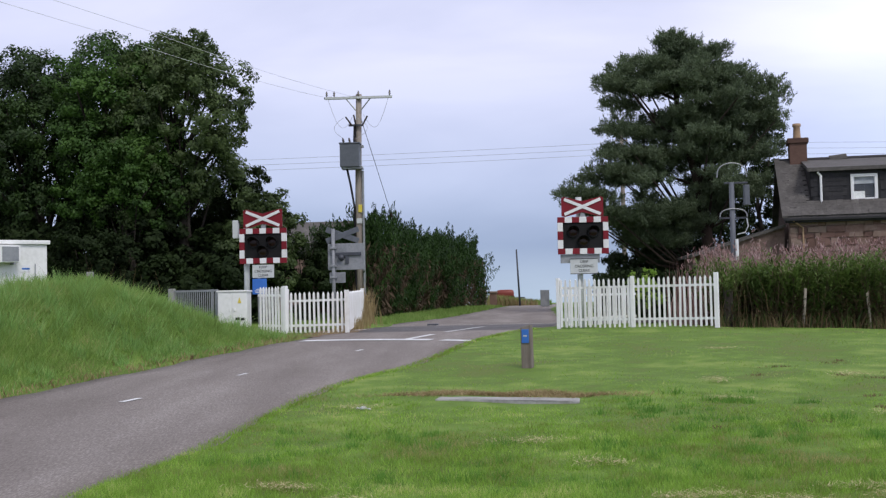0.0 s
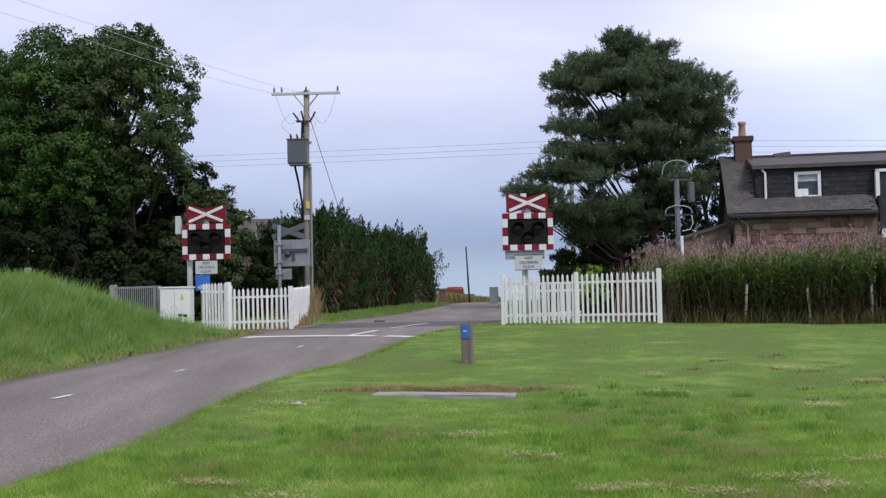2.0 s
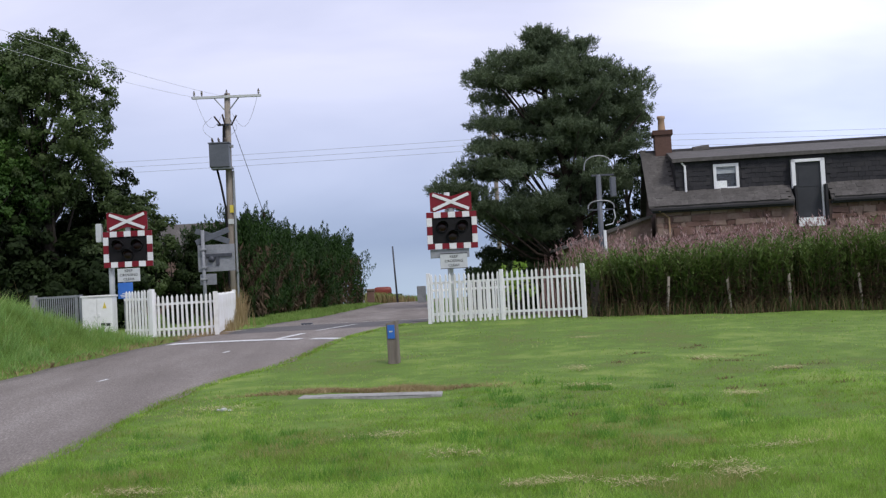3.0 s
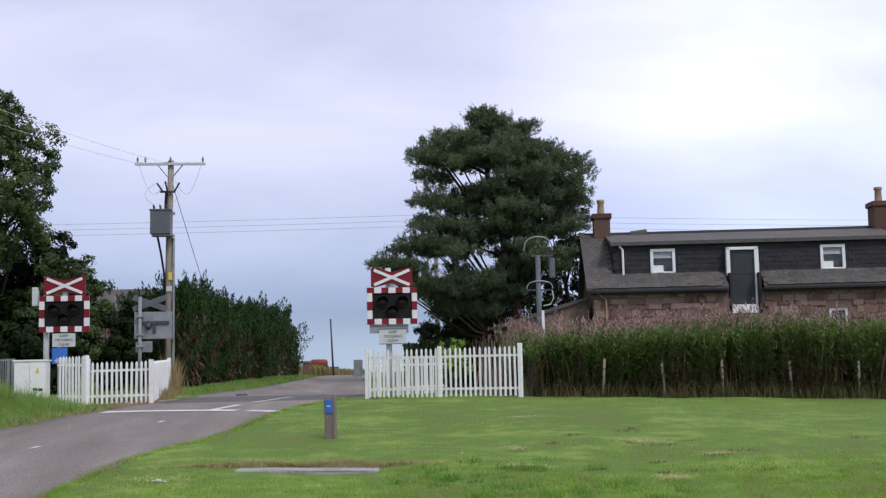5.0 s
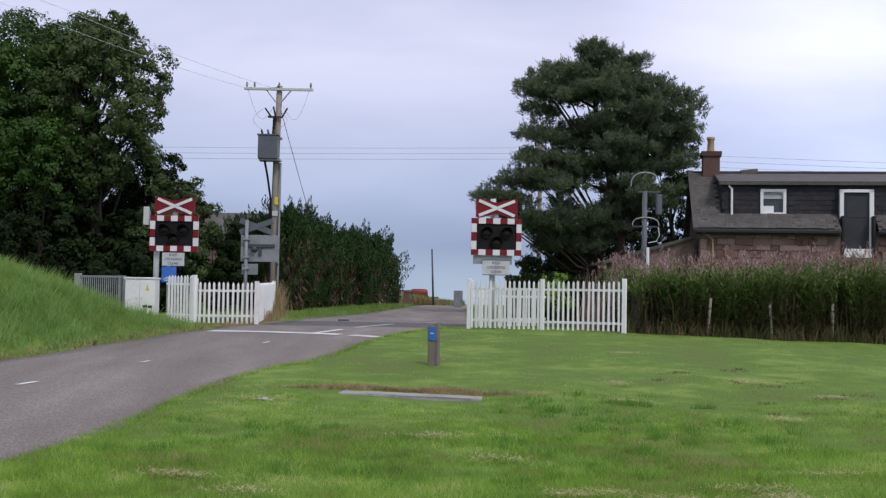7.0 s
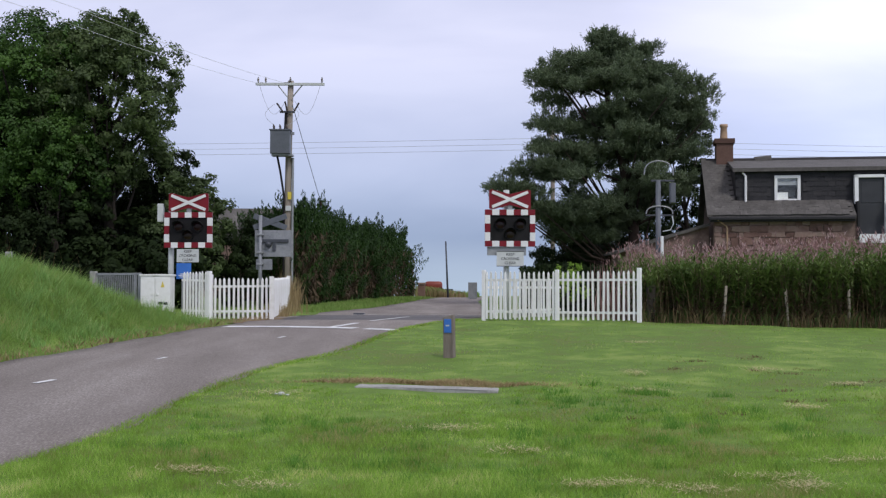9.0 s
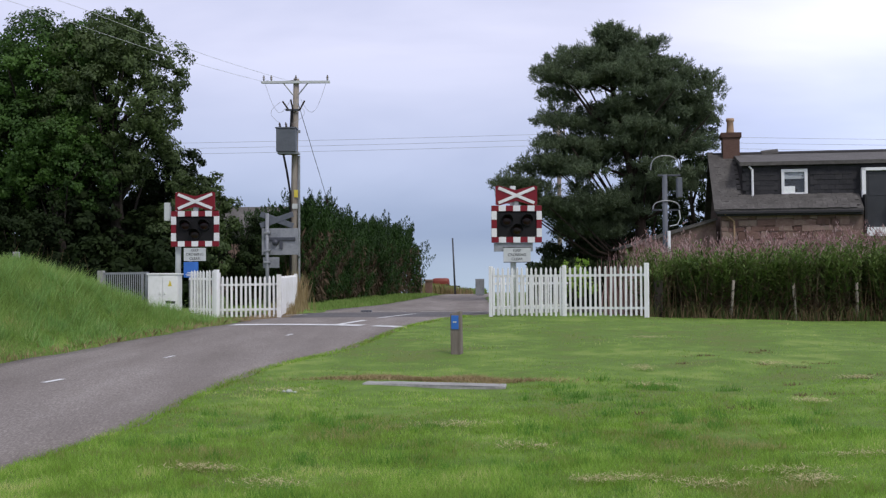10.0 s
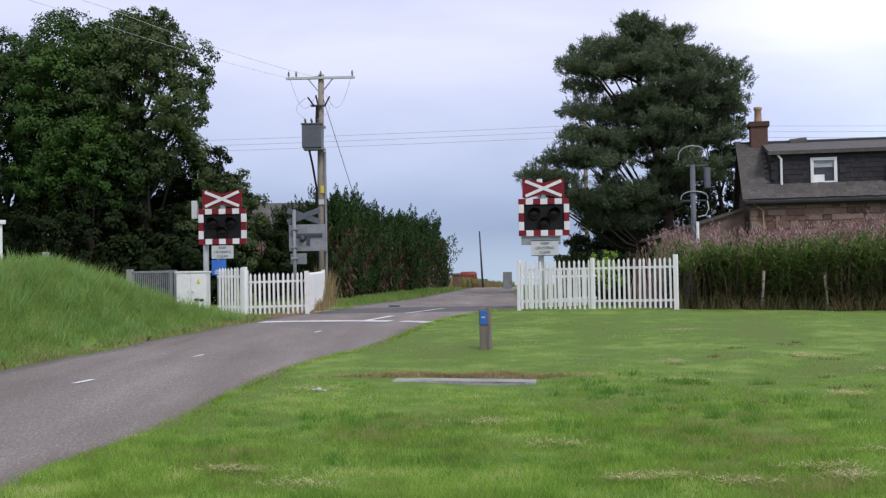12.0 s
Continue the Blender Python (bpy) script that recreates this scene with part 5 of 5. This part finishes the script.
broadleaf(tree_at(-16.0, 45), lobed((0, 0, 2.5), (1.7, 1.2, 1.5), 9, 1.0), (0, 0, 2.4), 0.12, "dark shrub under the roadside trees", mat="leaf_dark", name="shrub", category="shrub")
# a clipped hedge behind the white fence
hd = thing("clipped_hedge", tree_at(5.3, 37), "low dark clipped garden hedge", "hedge")
c = np.stack([rng.uniform(-2.8, 2.6, 14000), rng.uniform(-0.45, 0.45, 14000), rng.uniform(0.1, 1.55, 14000)], 1)
c[:, 2] += 0.05 * np.sin(c[:, 0] * 3) + rng.normal(0, 0.03, 14000)
v, f = leaf_soup(c, rng.uniform(0.05, 0.09, len(c)))
soup("foliage", v, f, "leaf_dark", hd)
part("stems", rod([(-2.0, 0, 0.5), (2.5, 0, 0.5)], 0.05, 6), "bark", hd)


def cypress(loc, h, r, label, low=0.55):
    """A ragged cypress: upswept sprays, thin and brown low down inside."""
    t = thing("cypress_tree", loc, label, "tree", "cypress hedge beside the lane")
    part("trunk", rod([(0, 0, -0.2), (0.05, 0, h * 0.5), (0, 0, h * 0.95)], [0.13, 0.09, 0.03], 8), "pine_bark", t, "", True)
    n = int(125 * r * h / 3.4)                               # plumes over the tree's mantle
    z = rng.uniform(0.0, 1.0, n) ** 0.8 * h
    a = rng.uniform(0, math.tau, n)
    keep = (z > h * 0.56) | (rng.random(n) < low) | (np.sin(a * 2 + loc[1]) > 0.75)
    z, a = z[keep], a[keep]
    n = len(z)
    rr = r * (1 - np.clip((z / h - 0.5) / 0.5, 0, 1) ** 1.5 * 0.85) * rng.uniform(0.72, 1.02, n)
    way = np.stack([np.cos(a), np.sin(a), 0 * a], 1)
    foot = way * rr[:, None] + np.stack([0 * z, 0 * z, z - 0.25], 1)
    axis_ = way * rng.uniform(0.2, 0.85, (n, 1)) + np.array([0, 0, 1.0]) + rng.normal(0, 0.15, (n, 3))
    ln = rng.uniform(0.5, 1.15, n)
    m = 82
    s = rng.uniform(0, 1, (n, m))
    thick = 0.17 * np.sin(math.pi * np.clip(0.12 + 0.88 * s, 0, 1)) ** 0.8
    e = rng.normal(size=(n, m, 3))
    e /= np.linalg.norm(e, axis=2)[..., None]
    c = foot[:, None] + axis_[:, None] * (s * ln[:, None])[..., None] + e * thick[..., None]
    v, f = leaf_soup(c.reshape(-1, 3), rng.uniform(0.055, 0.120, n * m), 2.4, 0.23, (e + way[:, None] * 0.6 + np.array([0, 0, 0.25])).reshape(-1, 3), 0.45)
    soup("crown", v, f, "cypress", t)
    z = rng.uniform(0.05, 0.75, 1600) * h
    a = rng.uniform(0, math.tau, 1600)
    rr = r * rng.uniform(0.5, 0.92, 1600)
    v, f = leaf_soup(np.stack([np.cos(a) * rr, np.sin(a) * rr, z], 1), rng.uniform(0.08, 0.24, 1600), 1.6, 0.18)
    soup("dead_growth", v, f, "cypress_dead", t, "brown dead inner twigs")
    return t


for i in range(10):
    k = i / 9
    cypress(tree_at(-6.0 + 3.4 * k, 50 + 16 * k), (4.0 if i < 2 else rng.uniform(3.15, 3.7)), 1.3, "ragged dark green cypress in a tall hedge", 0.5 if i in (0, 3, 6) else 0.12)
cypress(tree_at(-7.6, 52.5), 3.6, 1.3, "ragged dark green cypress in a tall hedge", 0.6)
cypress(tree_at(-7.9, 56), 3.6, 1.3, "ragged dark green cypress in a tall hedge", 0.6)
broadleaf(tree_at(3.55, 33), lobed((0, 0, 0.9), (0.35, 0.3, 0.45), 7, 0.28), (0, 0, 0.8), 0.04, "small bright yellow-green garden shrub", 60, 40, 0.035, 0.03, "blade", "shrub", "shrub")


# ---- tall plants and grass ----
def plant(name, x, y, h, w, lean, mat, label, category, parent=None):
    v, f = blades(x, y, land(x, y) - 0.02, h, w, lean)
    return soup(name, v, f, mat, parent, label, category, "stuff" if parent is None else "")


def willowherb():
    """Clumps of leafy stems: withered brown at the foot, dark green above, lighter green at the top, the rear ones
    topped with pale pink seed spikes.
    """
    g = 1500
    gx_, gy_ = rng.uniform(4.75, 22, g), 27.0 + rng.uniform(0, 1, g) ** 1.4 * 5.0
    swell = rng.normal(0, 0.14, g)
    own = np.repeat(np.arange(g), 8)
    n = len(own)
    x, y = gx_[own] + rng.normal(0, 0.11, n), np.maximum(26.95, gy_[own] + rng.normal(0, 0.11, n))
    tall = np.interp(x, [4.6, 6.6, 8.2, 9.2, 10.2, 22], [1.12, 1.28, 1.38, 1.50, 1.58, 1.66]) + swell[own] + rng.normal(0, 0.10, n) + 0.10 * step((y - 27.6) / 2.4)
    z = land(x, y)
    lx, ly = rng.normal(0, 0.10, n) + rng.normal(0, 0.16, g)[own], rng.normal(0, 0.06, n)
    w = thing("willowherb_bank", (0, 0, 0), "dense tall willowherb and grasses gone to pink seed", "tall weeds", kind="stuff")
    v, f = blades(x, y, z, tall, np.full(n, 0.012), rng.uniform(0.02, 0.2, n))
    soup("stem_layer", v, f, "herb_dead", w)
    m = 25
    t = rng.uniform(0.03, 1.0, (n, m))
    a = rng.uniform(0, math.tau, (n, m))
    ln = rng.uniform(0.10, 0.25, (n, m)) * (1.15 - 0.55 * t)
    b = np.stack([x[:, None] + lx[:, None] * t, y[:, None] + ly[:, None] * t, z[:, None] + t * tall[:, None]], -1)
    d = np.stack([np.cos(a), np.sin(a), rng.uniform(-0.3, 1.3, (n, m))], -1)
    s = np.stack([-np.sin(a), np.cos(a), 0 * a], -1)
    tip = b + d * ln[..., None]
    half_way = b + d * ln[..., None] * 0.5 + np.array([0, 0, 0.015])
    leaf = np.stack([b, half_way + s * 0.022, tip, half_way - s * 0.022], 2)
    old = (rng.random((n, m)) < 0.7) & (t < 0.36 + rng.normal(0, 0.12, (n, m)) + swell[own][:, None] * 0.6)
    # young: the upper leaves, which take the lighter herb colour
    young = ~old & (t > 0.66 + rng.normal(0, 0.12, (n, m)))
    for name, k, mt in (("leaf_layer", ~old & ~young, "herb"), ("young_leaf_layer", young, "herb_top"), ("withered_leaf_layer", old, "herb_dead")):
        q = leaf[k].reshape(-1, 3)
        soup(name, q, np.arange(len(q)).reshape(-1, 4), mt, w)
    k = rng.random(n) < (0.05 + 0.42 * step((y - 27.9) / 1.6)) * (1 - 0.6 * step((x - 10.0) / 3))
    q = np.repeat(np.flatnonzero(k), 11)
    e = rng.uniform(0.0, 1.0, len(q))                        # along the spike
    xx, yy = x[q] + lx[q] * (0.95 + 0.4 * e) + rng.normal(0, 0.025, len(q)), y[q] + ly[q] + rng.normal(0, 0.025, len(q))
    spike = np.repeat(rng.uniform(0.18, 0.60, int(k.sum())), 11)
    v, f = blades(xx, yy, z[q] + tall[q] * 0.93 + e * spike, rng.uniform(0.05, 0.13, len(q)), np.full(len(q), 0.022), rng.uniform(0.3, 1.0, len(q)))
    soup("flower_haze", v, f, "pink", w, "faded pink flower spikes")


willowherb()
n = 2600
x, y = rng.uniform(4.5, 22, n), 26.72 + rng.uniform(0, 1, n) ** 2 * 1.2
plant("rough_grass", x, y, rng.uniform(0.1, 0.5, n), np.full(n, 0.014), rng.uniform(0.1, 0.5, n), "herb", "rough grass at the foot of the weeds", "grass")
x, y = rng.uniform(4.4, 22, 3000), rng.uniform(26.6, 27.4, 3000)
plant("dead_grass", x, y, rng.uniform(0.1, 0.5, 3000), np.full(3000, 0.013), rng.uniform(0.2, 0.7, 3000), "brown_blade", "dead brown grass at the foot of the weeds", "grass")
for px_, lean in ((6.33, 6), (7.79, -3), (9.15, 1), (10.8, -2), (12.4, 3)):
    fp = thing("fence_stake", (px_, 26.95, gz(px_, 26.95)), "weathered grey timber fence stake among weeds", "fence post", "stakes of the field fence")
    fp.matrix_world = fp.matrix_world @ pose(0, 0, 0, 0, lean, 0)
    part("stake", rod([(0, 0, -0.2), (0.01, 0, 0.4), (0, 0, 0.86)], [0.036, 0.034, 0.032], 9), "post_wood", fp, "", True)

n = 1100
x, y = rng.uniform(4.5, 16, n), 26.9 + rng.uniform(0, 1, n) * 1.6
plant("dry_strands", x, y, rng.uniform(0.6, 1.45, n), np.full(n, 0.015), rng.uniform(0.03, 0.25, n), "brown_blade", "dry pale grass strands standing among the weeds", "tall weeds")
n = 120
x, y = rng.uniform(3.7, 5.0, n), rng.uniform(28, 29.5, n)
plant("seeding_stalks", x, y, rng.uniform(0.9, 1.6, n), np.full(n, 0.035), rng.uniform(0.02, 0.2, n), "pink", "pale pink seeding stalks behind the fence", "tall weeds")

# tall grass on the bank and the far verge
n = 210000
x = rng.uniform(-15, -3.6, n)
y = rng.uniform(9, 28.5, n)
off = np.interp(y, ROAD_Y, ROAD_L) - x
k = (off > 0.05) & (rng.random(n) < 0.35 + 0.65 * step((y - 12) / 6)) & (off < 8) & ~((y > 26.0) & (x > -6.4))
x, y, off = x[k], y[k], off[k]
hh = rng.uniform(0.08, 0.34, len(x)) * (0.25 + 0.75 * step(off / 1.6)) * (0.95 + 0.2 * wavy(x * 2.0, y * 2.3) + 0.25 * wavy(x * 6.5, y * 5.3))
v, f = short_blades(x, y, land(x, y) - 0.02, hh, rng.uniform(0.012, 0.022, len(x)), rng.uniform(0.2, 1.3, len(x)))
soup("bank_grass", v, f, "tall_blade", None, "long lush uncut grass on the roadside bank", "grass", "stuff")
n = 3400
cx, cy = rng.uniform(-13, -4.2, n), rng.uniform(10, 27, n)
off = np.interp(cy, ROAD_Y, ROAD_L) - cx
k = (off > 0.35) & (off < 6.5) & ~((cy > 25.5) & (cx > -6.9)) & (rng.random(n) < 0.45 + 0.4 * wavy(cx * 1.9, cy * 1.6))
cx, cy, off = cx[k], cy[k], off[k]
m = 40
x = (cx[:, None] + rng.normal(0, 0.07, (len(cx), m))).ravel()
y = (cy[:, None] + rng.normal(0, 0.07, (len(cx), m))).ravel()
hh = ((rng.uniform(0.18, 0.46, len(cx)) * (0.35 + 0.65 * step(off / 1.8)))[:, None] * rng.uniform(0.5, 1.1, (len(cx), m))).ravel()
v, f = short_blades(x, y, land(x, y) - 0.02, hh, rng.uniform(0.014, 0.028, len(x)), rng.uniform(0.15, 0.85, len(x)))
soup("bank_tussocks", v, f, "tussock_blade", None, "pale arching grass tussocks on the roadside bank", "grass", "stuff")
n = 1700
y = rng.uniform(10, 27.5, n)
x = np.interp(y, ROAD_Y, ROAD_L) - np.abs(rng.normal(0, 0.35, n))
plant("verge_straw", x, y, rng.uniform(0.03, 0.16, n), np.full(n, 0.014), rng.uniform(0.3, 0.8, n), "dry_blade", "dry straw-coloured grass along the lane's edge", "grass")
n = 260
x, y = rng.uniform(-13, -7, n), rng.uniform(22, 27, n)
plant("seed_stalks", x, y, rng.uniform(0.4, 0.85, n), np.full(n, 0.007), rng.uniform(0.1, 0.5, n), "brown_blade", "dry grass seed stalks on the bank's crest", "grass")
n = 1300
y = rng.uniform(30.0, 38.0, n)
x = -4.15 - 0.06 * (y - 30) + rng.normal(0, 0.16, n)
plant("dry_reeds", x, y, rng.uniform(0.10, 0.4, n) + rng.uniform(0.2, 1.0, n) * step((y - 34.5) / 2), np.full(n, 0.02), rng.uniform(0.05, 0.3, n), "dry_blade", "dry beige reed-like grass at the fence's end", "grass")
n = 14000
y = rng.uniform(37, 66, n)
x = np.interp(y, ROAD_Y, ROAD_L) - rng.uniform(0.0, 2.6, n)
plant("verge_grass", x, y, rng.uniform(0.05, 0.22, n), np.full(n, 0.03), rng.uniform(0.1, 0.6, n), "tall_blade", "green verge between lane and cypress hedge", "grass")

# the lawn: blades thin out with distance as the turf takes over
n = 460000
y = 6.2 + 22.3 * rng.uniform(0, 1, n) ** 1.75
x = rng.uniform(-1, 1, n) * (0.47 * y + 1.0)
edge = np.interp(y, EDGE_Y, ROAD_R)
k = (x > edge + rng.normal(0.02, 0.05, n)) & ~((np.abs(x + 0.14) < 0.84) & (y > 13.4) & (y < 14.22))
bare = wavy(x * 1.7 + 2, y * 2.3) + wavy(x * 4.1, y * 3.3 + 1)
k &= (bare > -1.55) | (rng.random(n) < 0.25)
k &= rng.random(n) < 1 - 0.88 * step((y - 10) / 7)
x, y = x[k], y[k]
tuft = 0.5 + 0.4 * wavy(x * 3.3, y * 2.9) + 0.3 * wavy(x * 9, y * 8)
v, f = short_blades(x, y, land(x, y) - 0.004, rng.uniform(0.018, 0.046, len(x)) * (0.5 + 1.15 * np.clip(tuft, 0, 1.5)) * (1.55 - 0.90 * step((y - 7) / 8)), 0.0042 * (0.5 + y / 9), rng.uniform(0.1, 1.2, len(x)))
soup("lawn_grass", v, f, "blade", None, "short green mown lawn grass with uneven tufts", "grass", "stuff")
n = 8000
x = rng.normal(-0.2, 0.62, n)
y = 14.42 - 0.09 * x + rng.normal(0, 0.10, n) * (1 + 0.5 * np.sin(x * 5)) + 0.06 * np.sin(x * 7)
v, f = short_blades(x, y, land(x, y), rng.uniform(0.02, 0.06, n), np.full(n, 0.008), rng.uniform(0.4, 2.2, n))
soup("dead_turf_edge", v, f, "dry_blade", None, "dead brown turf edge behind the slab", "grass", "stuff")
# taller clumps missed by the mower
n = 2200
cy = 6.6 + 7.5 * rng.uniform(0, 1, n) ** 1.3
cx = rng.uniform(-1, 1, n) * (0.45 * cy + 0.8)
k = (cx > np.interp(cy, EDGE_Y, ROAD_R) + 0.08) & ~((np.abs(cx + 0.14) < 1.0) & (cy > 13.0) & (cy < 14.3)) & (wavy(cx * 1.3, cy * 1.6) + rng.normal(0, 0.5, n) > 0.1)
cx, cy = cx[k], cy[k]
m = 34
x = (cx[:, None] + rng.normal(0, 0.045, (len(cx), m))).ravel()
y = (cy[:, None] + rng.normal(0, 0.035, (len(cx), m))).ravel()
hh = ((rng.uniform(0.045, 0.085, len(cx)) * (1.1 - 0.5 * step((cy - 8) / 5)))[:, None] * rng.uniform(0.5, 1.15, (len(cx), m))).ravel()
v, f = short_blades(x, y, land(x, y) - 0.004, hh, 0.0045 * (0.5 + y / 9), rng.uniform(0.1, 0.9, len(x)))
soup("grass_clumps", v, f, "blade", None, "longer grass clumps standing in the mown lawn", "grass", "stuff")
# lush dark tufts, in drifts
n = 900
cy = 6.8 + 8.5 * rng.uniform(0, 1, n) ** 1.2
cx = rng.uniform(-1, 1, n) * (0.45 * cy + 0.8)
near = np.min([np.hypot((cx - a) / 1.3, cy - b) for a, b in ((1.7, 9.95), (-1.24, 10.8), (-1.5, 10.0), (-0.4, 9.2), (2.45, 11.5), (1.64, 13.2), (0.4, 7.6), (-0.7, 8.0), (3.2, 10.6))], axis=0)
k = (cx > np.interp(cy, EDGE_Y, ROAD_R) + 0.08) & ~((np.abs(cx + 0.14) < 1.0) & (cy > 12.9) & (cy < 14.4)) & (near + rng.normal(0, 0.25, n) < 0.75)
cx, cy = cx[k], cy[k]
m = 46
x = (cx[:, None] + rng.normal(0, 0.06, (len(cx), m))).ravel()
y = (cy[:, None] + rng.normal(0, 0.05, (len(cx), m))).ravel()
hh = (rng.uniform(0.06, 0.12, len(cx))[:, None] * rng.uniform(0.45, 1.15, (len(cx), m))).ravel()
v, f = short_blades(x, y, land(x, y) - 0.004, hh, 0.0045 * (0.5 + y / 9), rng.uniform(0.1, 0.9, len(x)))
soup("lush_tufts", v, f, "lush_blade", None, "lush dark green tufts in the mown lawn", "grass", "stuff")

# a fringe of longer grass over the lane's edge
n = 9000
y = 7 + 21 * rng.uniform(0, 1, n) ** 1.5
x = np.interp(y, EDGE_Y, ROAD_R) + rng.normal(0.0, 0.05, n)
v, f = short_blades(x, y, land(x, y) - 0.004, rng.uniform(0.02, 0.05, n), 0.006 * (0.5 + y / 9), rng.uniform(0.2, 1.2, n))
soup("edge_grass", v, f, "blade", None, "ragged grass fringe along the lane's edge", "grass", "stuff")
spots = [(rng.uniform(1.5, 7.5), rng.uniform(10.5, 19)) for _ in range(18)]
x = np.concatenate([cx + rng.normal(0, 0.06 + 0.05 * (i % 3), 45) for i, (cx, cy) in enumerate(spots)])
y = np.concatenate([cy + rng.normal(0, 0.05, 45) for cx, cy in spots])
v, f = short_blades(x, y, land(x, y), rng.uniform(0.015, 0.05, len(x)), np.full(len(x), 0.010), rng.uniform(0.3, 1.3, len(x)))
soup("brown_spots", v, f, "brown_blade", None, "small brown dead spots scattered in the lawn", "grass", "stuff")
straw = [(1.05, 8.2), (1.30, 8.27), (1.75, 8.15), (2.36, 8.64), (2.5, 8.3), (-1.19, 8.4), (3.15, 9.17), (0.08, 10.7), (2.5, 15.46), (2.34, 13.7), (3.36, 20.1), (-1.75, 13.3), (4.8, 14.2), (0.6, 9.7), (4.25, 15.8), (-1.75, 8.8), (3.7, 12.3)]
x = np.concatenate([cx + rng.normal(0, 0.10 + 0.03 * (i % 4), 300) for i, (cx, cy) in enumerate(straw)])
y = np.concatenate([cy + rng.normal(0, 0.05 + 0.03 * (i % 3), 300) for i, (cx, cy) in enumerate(straw)])
v, f = short_blades(x, y, land(x, y) + rng.uniform(0.02, 0.05, len(x)), rng.uniform(0.004, 0.022, len(x)), np.full(len(x), 0.007), rng.uniform(2.5, 6.0, len(x)))
soup("straw_cuttings", v, f, "straw", None, "dry straw-coloured cuttings lying on the lawn", "grass", "stuff")


# ---- beyond the crossing ----
fp = thing("far_pole", (0.42, 70, gz(0.42, 70)), "plain dark leaning pole at the lane's crest", "pole")
part("pole", rod([(0.1, 0, -0.3), (-0.05, 0, 3.30)], [0.065, 0.045], 8), "dark_steel", fp, "", True)
sg = thing("road_sign_back", (1.72, 62, gz(1.72, 62)), "grey back of a rectangular road sign", "road sign")
part("plate", block(-0.23, 0.23, -0.01, 0.02, 0.06, 0.90, 0.02), "grey_metal", sg)
for x in (-0.1, 0.1):
    part("leg", rod([(x, 0.04, -0.2), (x, 0.04, 0.85)], 0.03, 6), "galv", sg)
for x, y, h in ((-1.55, 66, 0.95), (-1.0, 68, 0.75)):
    gp = thing("gate_pillar", tree_at(x, y), "weathered stone gate pillar beside the lane", "pillar", "gate pillars")
    part("pillar", block(-0.2, 0.2, -0.2, 0.2, -0.2, h, 0.03), "stone", gp)
    part("cap", block(-0.25, 0.25, -0.25, 0.25, h, h + 0.12, 0.03), "stone", gp)
ct = thing("farm_trailer", (-0.35, 76, gz(-0.35, 76)), "red farm trailer parked beyond the crest", "trailer")
part("body", block(-0.55, 0.55, -0.6, 0.6, 0.35, 0.98, 0.2), "red_paint", ct, "", True)
part("drawbar", block(0.7, 1.2, -0.08, 0.08, 0.4, 0.5), "dark_steel", ct)
for x in (-0.4, 0.4):
    part("wheel", turned(rod([(0, 0, -0.1), (0, 0, 0.1)], 0.3, 16), pose(x, -0.66, 0.3, 90, 0, 0)), "rubber", ct)
n = 4000
x, y = rng.uniform(-1.4, 2.4, n), rng.uniform(71, 75, n)
plant("crest_grass", x, y, rng.uniform(0.15, 0.45, n) + 0.35 * np.clip((1.3 - x) / 2.4, 0, 1), np.full(n, 0.03), rng.uniform(0.1, 0.5, n), "tall_blade", "uncut grass on the crest", "grass")
n = 900
x, y = rng.uniform(-1.4, 1.6, n), rng.uniform(70.6, 72, n)
plant("crest_straw", x, y, rng.uniform(0.15, 0.5, n) + 0.35 * np.clip((1.3 - x) / 2.4, 0, 1), np.full(n, 0.03), rng.uniform(0.1, 0.5, n), "dry_blade", "dry straw-coloured grass on the crest", "grass")
fh = thing("far_house", (-11.9, 74, gz(-11.9, 74)), "distant low house with grey pitched roof", "house")
part("wall", block(-3, 3.2, 0, 5, 0, 3.6), "mortar", fh)
part("roof", turned(prism([(-0.3, 3.5), (2.5, 5.6), (5.3, 3.5)], -3.2, 3.4), Matrix(((0, 1, 0, 0), (1, 0, 0, 0), (0, 0, 1, 0), (0, 0, 0, 1)))), "slate", fh)
